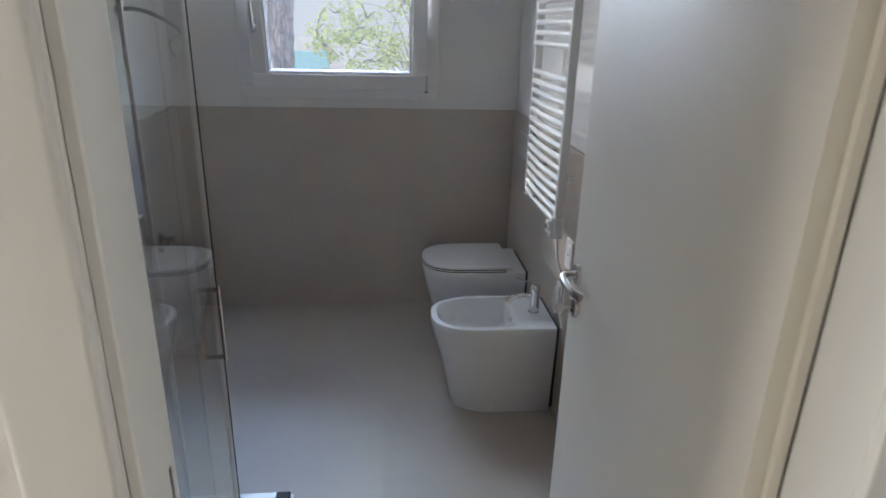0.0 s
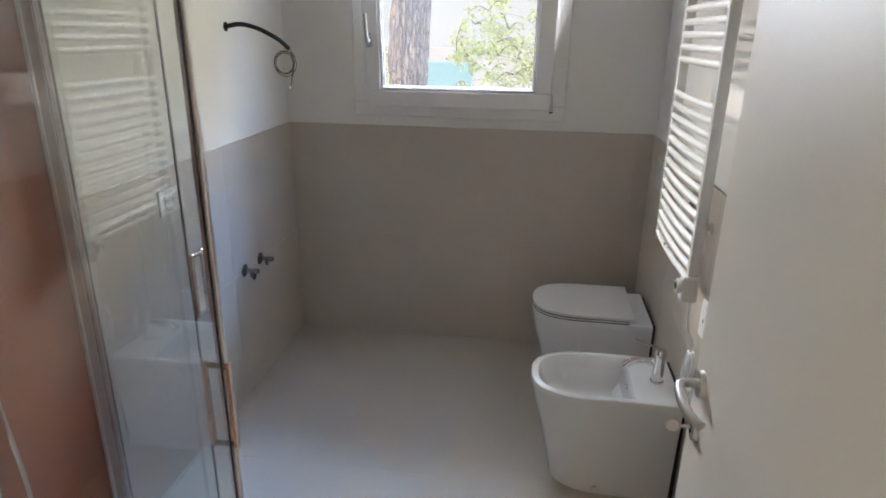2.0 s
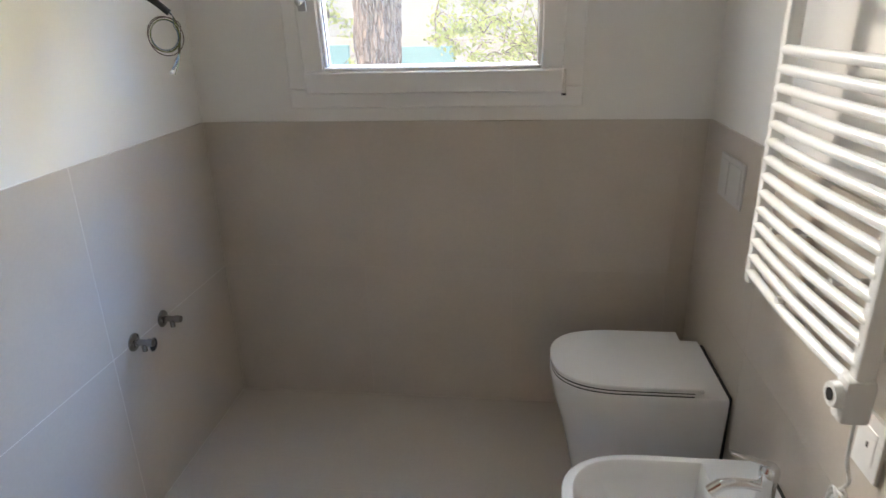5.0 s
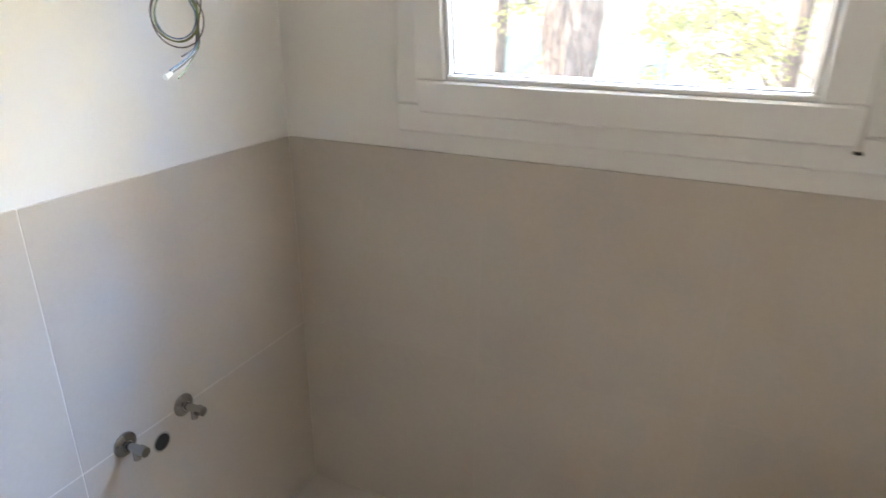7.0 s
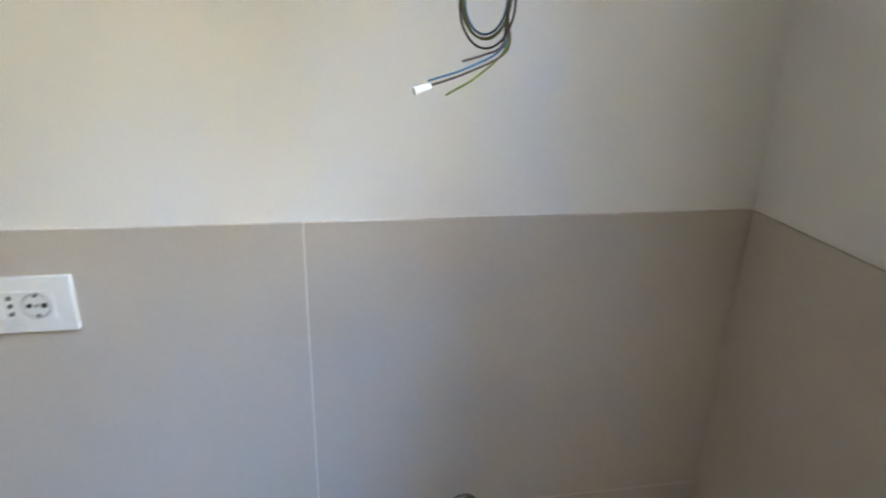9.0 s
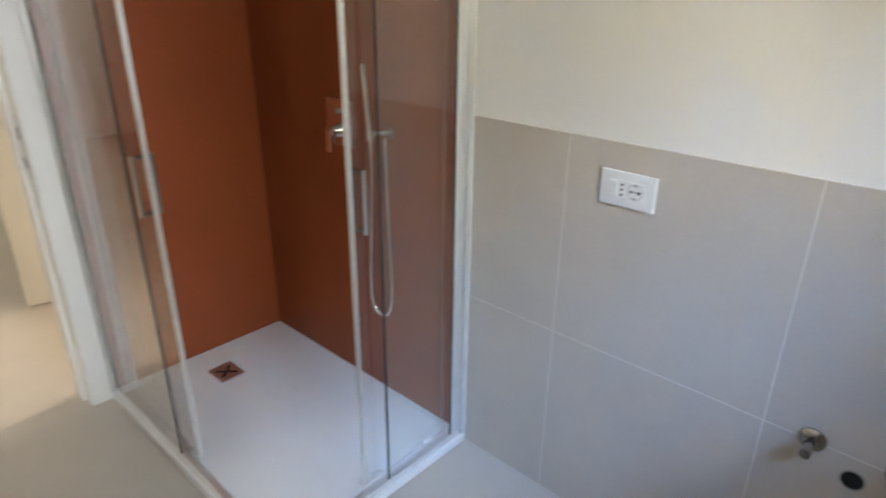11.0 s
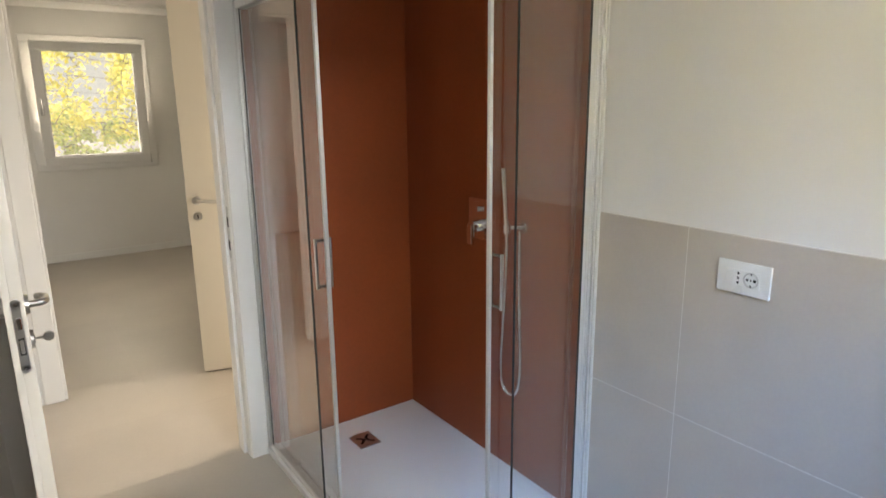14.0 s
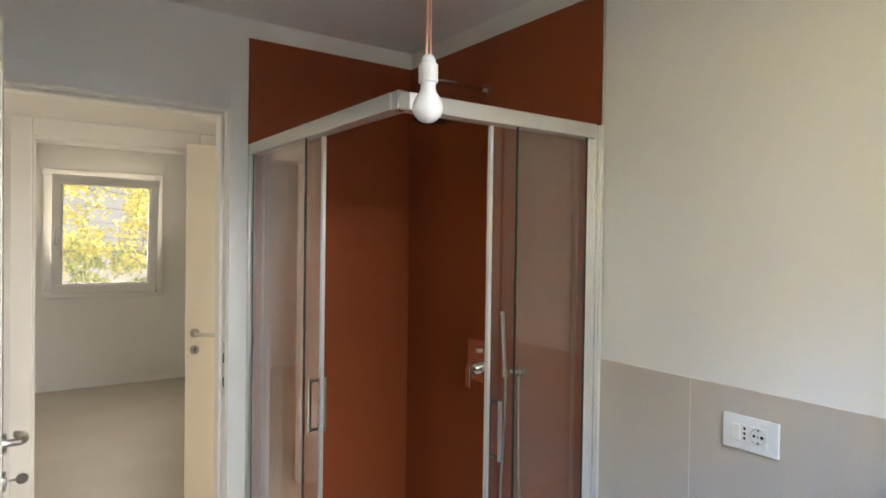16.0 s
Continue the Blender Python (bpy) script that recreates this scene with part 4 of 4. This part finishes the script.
def trunk_mesh(x, y, r, h, seed):
    bm = bmesh.new()
    n, rings = 84, []
    for i in range(121):
        z = -0.2 + h * i / 120
        rr = r * (0.97 - 0.30 * i / 120) * (1.25 if i == 0 else 1)
        ring = []
        for k in range(n):
            a = 2 * math.pi * k / n
            crack = noise.noise(Vector((math.cos(a) * 2.6, math.sin(a) * 2.6, z * 1.3 + seed))) * 0.07 + abs(noise.noise(Vector((math.cos(a) * 6 + noise.noise(Vector((a, z * 2.5, seed))) * 0.9, math.sin(a) * 6, z * 2.6)))) * 0.42
            ring.append(Vector((x + rr * math.cos(a) * (1 + crack) + 0.02 * z, y + rr * math.sin(a) * (1 + crack), z)))
        rings.append(ring)
    return loft(bm, rings)


def tree(name, label, x, y, r, h, seed, leaf_mat, crowns, count, size):
    """crowns: (centre, radius) clumps filled with small leaves on twigs."""
    rng = random.Random(seed)
    t = thing(name, label, "tree")
    part("trunk", trunk_mesh(x, y, r, h, seed), BARK, t)
    lb, cb = bmesh.new(), bmesh.new()
    for c, rad_ in crowns:
        c = Vector(c)
        a = Vector((x, y, min(h - 0.3, max(0.6, c.z - 0.8))))
        mid = (a + c) / 2 + Vector((rng.uniform(-.2, .2), rng.uniform(-.2, .2), 0.25))
        sweep(lb, smooth_path([a, mid, c], 6), lambda u: 0.013 * r / 0.12 * (1 - 0.75 * u), 7)
        for j in range(max(3, count // 40)):
            d = Vector((rng.gauss(0, 1), rng.gauss(0, 1), rng.gauss(0, 0.8)))
            d = d.normalized() * rad_ * rng.uniform(0.5, 1.1)
            sweep(lb, smooth_path([c, c + d * 0.5 + Vector((0, 0, 0.06)), c + d], 4), lambda u: 0.008 * (1 - 0.7 * u), 5)
            for q in range(40):
                u = rng.uniform(0.25, 1.1)
                o = c + d * u + Vector((rng.gauss(0, .08), rng.gauss(0, .08), rng.gauss(0, .08))) * rad_ * 1.6
                s = size * rng.uniform(0.6, 1.3)
                rot = Euler((rng.uniform(-1, 1), rng.uniform(-1, 1), rng.uniform(0, 6.3))).to_matrix()
                vs = [cb.verts.new(o + rot @ Vector(p) * s) for p in ((-0.5, 0, 0), (-0.1, 0.28, 0.05), (0.5, 0, 0), (-0.1, -0.28, 0.05))]
                cb.faces.new(vs)
    part("limbs", lb, BARK, t)
    part("crown", cb, leaf_mat, t, smooth=False)
    return t


pine = thing("pine_tree", "thick pine trunk with furrowed bark outside the window", "tree")
part("trunk", trunk_mesh(0.06, 5.8, 0.175, 7.0, 3), BARK, pine)
tree("garden_tree", "young tree with thin branches and fresh green leaves", 1.5, 7.4, 0.05, 3.2, 11, LEAF_GREEN,
     [((0.40, 7.3, 1.10), 0.30), ((0.60, 7.25, 1.45), 0.22), ((0.75, 7.2, 1.18), 0.30), ((1.12, 7.1, 1.45), 0.38), ((1.40, 7.2, 1.90), 0.40), ((0.95, 7.3, 1.05), 0.34), ((1.45, 7.3, 1.15), 0.40), ((2.0, 7.2, 1.5), 0.5), ((1.3, 7.4, 2.35), 0.35), ((0.55, 7.5, 1.75), 0.35), ((0.95, 7.6, 1.70), 0.40), ((1.25, 7.5, 1.30), 0.40), ((0.85, 7.5, 1.40), 0.36), ((0.35, 7.4, 1.55), 0.30), ((1.05, 7.2, 1.20), 0.30), ((0.70, 7.6, 1.90), 0.34), ((1.75, 7.3, 1.75), 0.40)], 150, 0.054)
tree("garden_tree", "young tree with fresh green leaves by the garden wall", -1.3, 8.2, 0.06, 3.4, 12, LEAF_GREEN,
     [((-1.0, 8.2, 1.6), 0.5), ((-1.6, 8.0, 2.2), 0.6), ((-0.6, 8.1, 1.15), 0.4)], 240, 0.075)
tree("garden_tree", "slender tree with pale green leaves further back", 2.3, 10.5, 0.07, 4.0, 14, LEAF_GREEN,
     [((0.2, 10.4, 1.25), 0.45), ((0.75, 10.6, 1.55), 0.5), ((1.3, 10.4, 1.3), 0.5), ((1.9, 10.5, 1.8), 0.6), ((0.6, 10.7, 2.2), 0.5), ((1.4, 10.6, 2.3), 0.5), ((2.3, 10.4, 2.6), 0.6)], 300, 0.085)
for x, y, s in [(-1.7, -11.0, 21), (1.6, -10.5, 22), (-1.5, -13.0, 23), (1.3, -14, 24), (-2.8, -15, 25), (3.0, -13.5, 26)]:
    rg = random.Random(s)
    tree("autumn_tree", "broad garden tree full of yellow autumn leaves", x, y, 0.11, 3.6, s, LEAF_YELLOW,
         [((x + rg.uniform(-1.5, 1.5), y + rg.uniform(-1, 1), rg.uniform(0.9, 4.2)), rg.uniform(0.6, 0.95)) for _ in range(14)], 220, 0.12)
rg = random.Random(77)
tree("autumn_tree", "broad garden tree full of yellow autumn leaves", -2.4, -12.0, 0.12, 4.0, 27, LEAF_YELLOW,
     [((-1.0 + 2.2 * rg.random(), -11.6 + rg.uniform(-.6, .6), 1.1 + 2.3 * k / 15), rg.uniform(0.45, 0.7)) for k in range(16)], 210, 0.11)
for x, y, s in [(-0.4, -9.2, 31), (0.5, -9.6, 32), (-1.2, -9.8, 33)]:
    rg = random.Random(s)
    tree("garden_bush", "low green garden bush in the sun", x, y, 0.04, 0.9, s, LEAF_GREEN,
         [((x + rg.uniform(-.4, .4), y + rg.uniform(-.3, .3), rg.uniform(0.3, 1.35)), rg.uniform(0.3, 0.42)) for _ in range(10)], 220, 0.08)
for x0, x1, z1 in ((-2.6, -1.8, 1.15), (-1.0, 0.1, 1.10)):
    tagged(part("screen_panel", boxes((x0, x1, 12.0, 12.06, -0.15, z1), bevel=0.01), TEAL), "turquoise painted garden screen panel", "fence panel", "garden screen")

# far backdrops made to glow; they imitate the glaring sky beyond both gardens
GLOW = bpy.data.materials.new("glowing_backdrop")
GLOW.use_nodes = True
glow_p = GLOW.node_tree.nodes["Principled BSDF"]
glow_p.inputs["Base Color"].default_value = (0.10, 0.10, 0.10, 1)
glow_p.inputs["Roughness"].default_value = 1.0
glow_p.inputs["Emission Color"].default_value = (0.97, 1.0, 0.99, 1)
glow_p.inputs["Emission Strength"].default_value = 0.32
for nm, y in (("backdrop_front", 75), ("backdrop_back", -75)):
    tagged(part(nm, boxes((-110, 110, y - 0.5, y + 0.5, -0.15, 30)), GLOW, smooth=False), "plain glowing backdrop that imitates glaring sky", "backdrop", kind="structure")

# ---- tiles, last ----

def tiling(parent, mat, origin, u, v, us, vs, out, thick, name="tile", JT=0.0016):
    """Tiles between the joint lines us and vs along the directions u and v, standing proud by thick along out."""
    origin, u, v, out = Vector(origin), Vector(u), Vector(v), Vector(out)
    shared = {}
    for a0, a1 in zip(us, us[1:]):
        for b0, b1 in zip(vs, vs[1:]):
            w, h = round(a1 - a0 - JT, 4), round(b1 - b0 - JT, 4)
            if (w, h) not in shared:
                bm = bmesh.new()
                box(bm, 0, w, 0, h, 0, thick, bevel=JT * 0.45)
                shared[w, h] = mesh_of(name, bm, mat, smooth=False)
            ob = new(name, shared[w, h])
            m = Matrix((u, v, out)).transposed().to_4x4()
            ob.matrix_world = Matrix.Translation(origin + u * (a0 + JT / 2) + v * (b0 + JT / 2)) @ m
            ob.parent = parent


def backing(name, parent, rows, mat=GROUT):
    part(name, boxes(*rows), mat, parent, smooth=False)


backing("grout_bed", wall_left, [(PX0, -0.0005, SHY, YB, 0, WAIN - 0.001)])
tiling(wall_left, TILE, (-0.008, 0, 0), (0, 1, 0), (0, 0, 1), [1.2005, 1.54, 2.14, YB + 0.0012], [0.001, 0.602, WAIN], (1, 0, 0), 0.008, JT=0.0016)
backing("grout_bed", wall_back, [(0, XR, YB + 0.0004, PY1, 0, WAIN - 0.001)], GROUT_MID)
tiling(wall_back, TILE, (XR, YB + 0.008, 0), (-1, 0, 0), (0, 0, 1), [0, 0.088, 0.688, 1.288, XR], [0.001, 0.610, WAIN], (0, -1, 0), 0.008, JT=0.0011)
backing("grout_bed", wall_right, [(XR + 0.0004, PX1, 0.0, YB, 0, WAIN - 0.001)], GROUT_DARK)
tiling(wall_right, TILE, (XR + 0.008, 0, 0), (0, 1, 0), (0, 0, 1), [0.0, 0.516, 1.116, 1.716, 2.316, YB], [0.001, 0.606, WAIN], (-1, 0, 0), 0.008, JT=0.0011)
backing("grout_bed", wall_left, [(PX0, -0.0015, 0.009, SHY, 0, BROWN_TOP)], BROWN_GROUT)
tiling(wall_left, BROWN, (-0.008, 0, 0), (0, 1, 0), (0, 0, 1), [0.0075, 0.601, SHY], [0.001, BROWN_TOP], (1, 0, 0), 0.008, JT=0.0006)
backing("grout_bed", wall_door, [(0.0, SHX, 0.0, 0.0065, 0, BROWN_TOP)], BROWN_GROUT)
tiling(wall_door, BROWN, (SHX, 0.0, 0), (-1, 0, 0), (0, 0, 1), [0.0, 0.186, SHX + 0.004], [0.001, BROWN_TOP], (0, 1, 0), 0.008, JT=0.0006)
fx = [-1.2] + [-0.683 + 0.6 * i for i in range(7)] + [3.4]
fy = [BED_Y] + [2.916 - 0.6 * i for i in range(12, 0, -1)] + [YB + 0.009]
tiling(floor, FLOOR_TILE, (0, 0, -0.008), (1, 0, 0), (0, 1, 0), fx, fy, (0, 0, 1), 0.008, JT=0.0008)
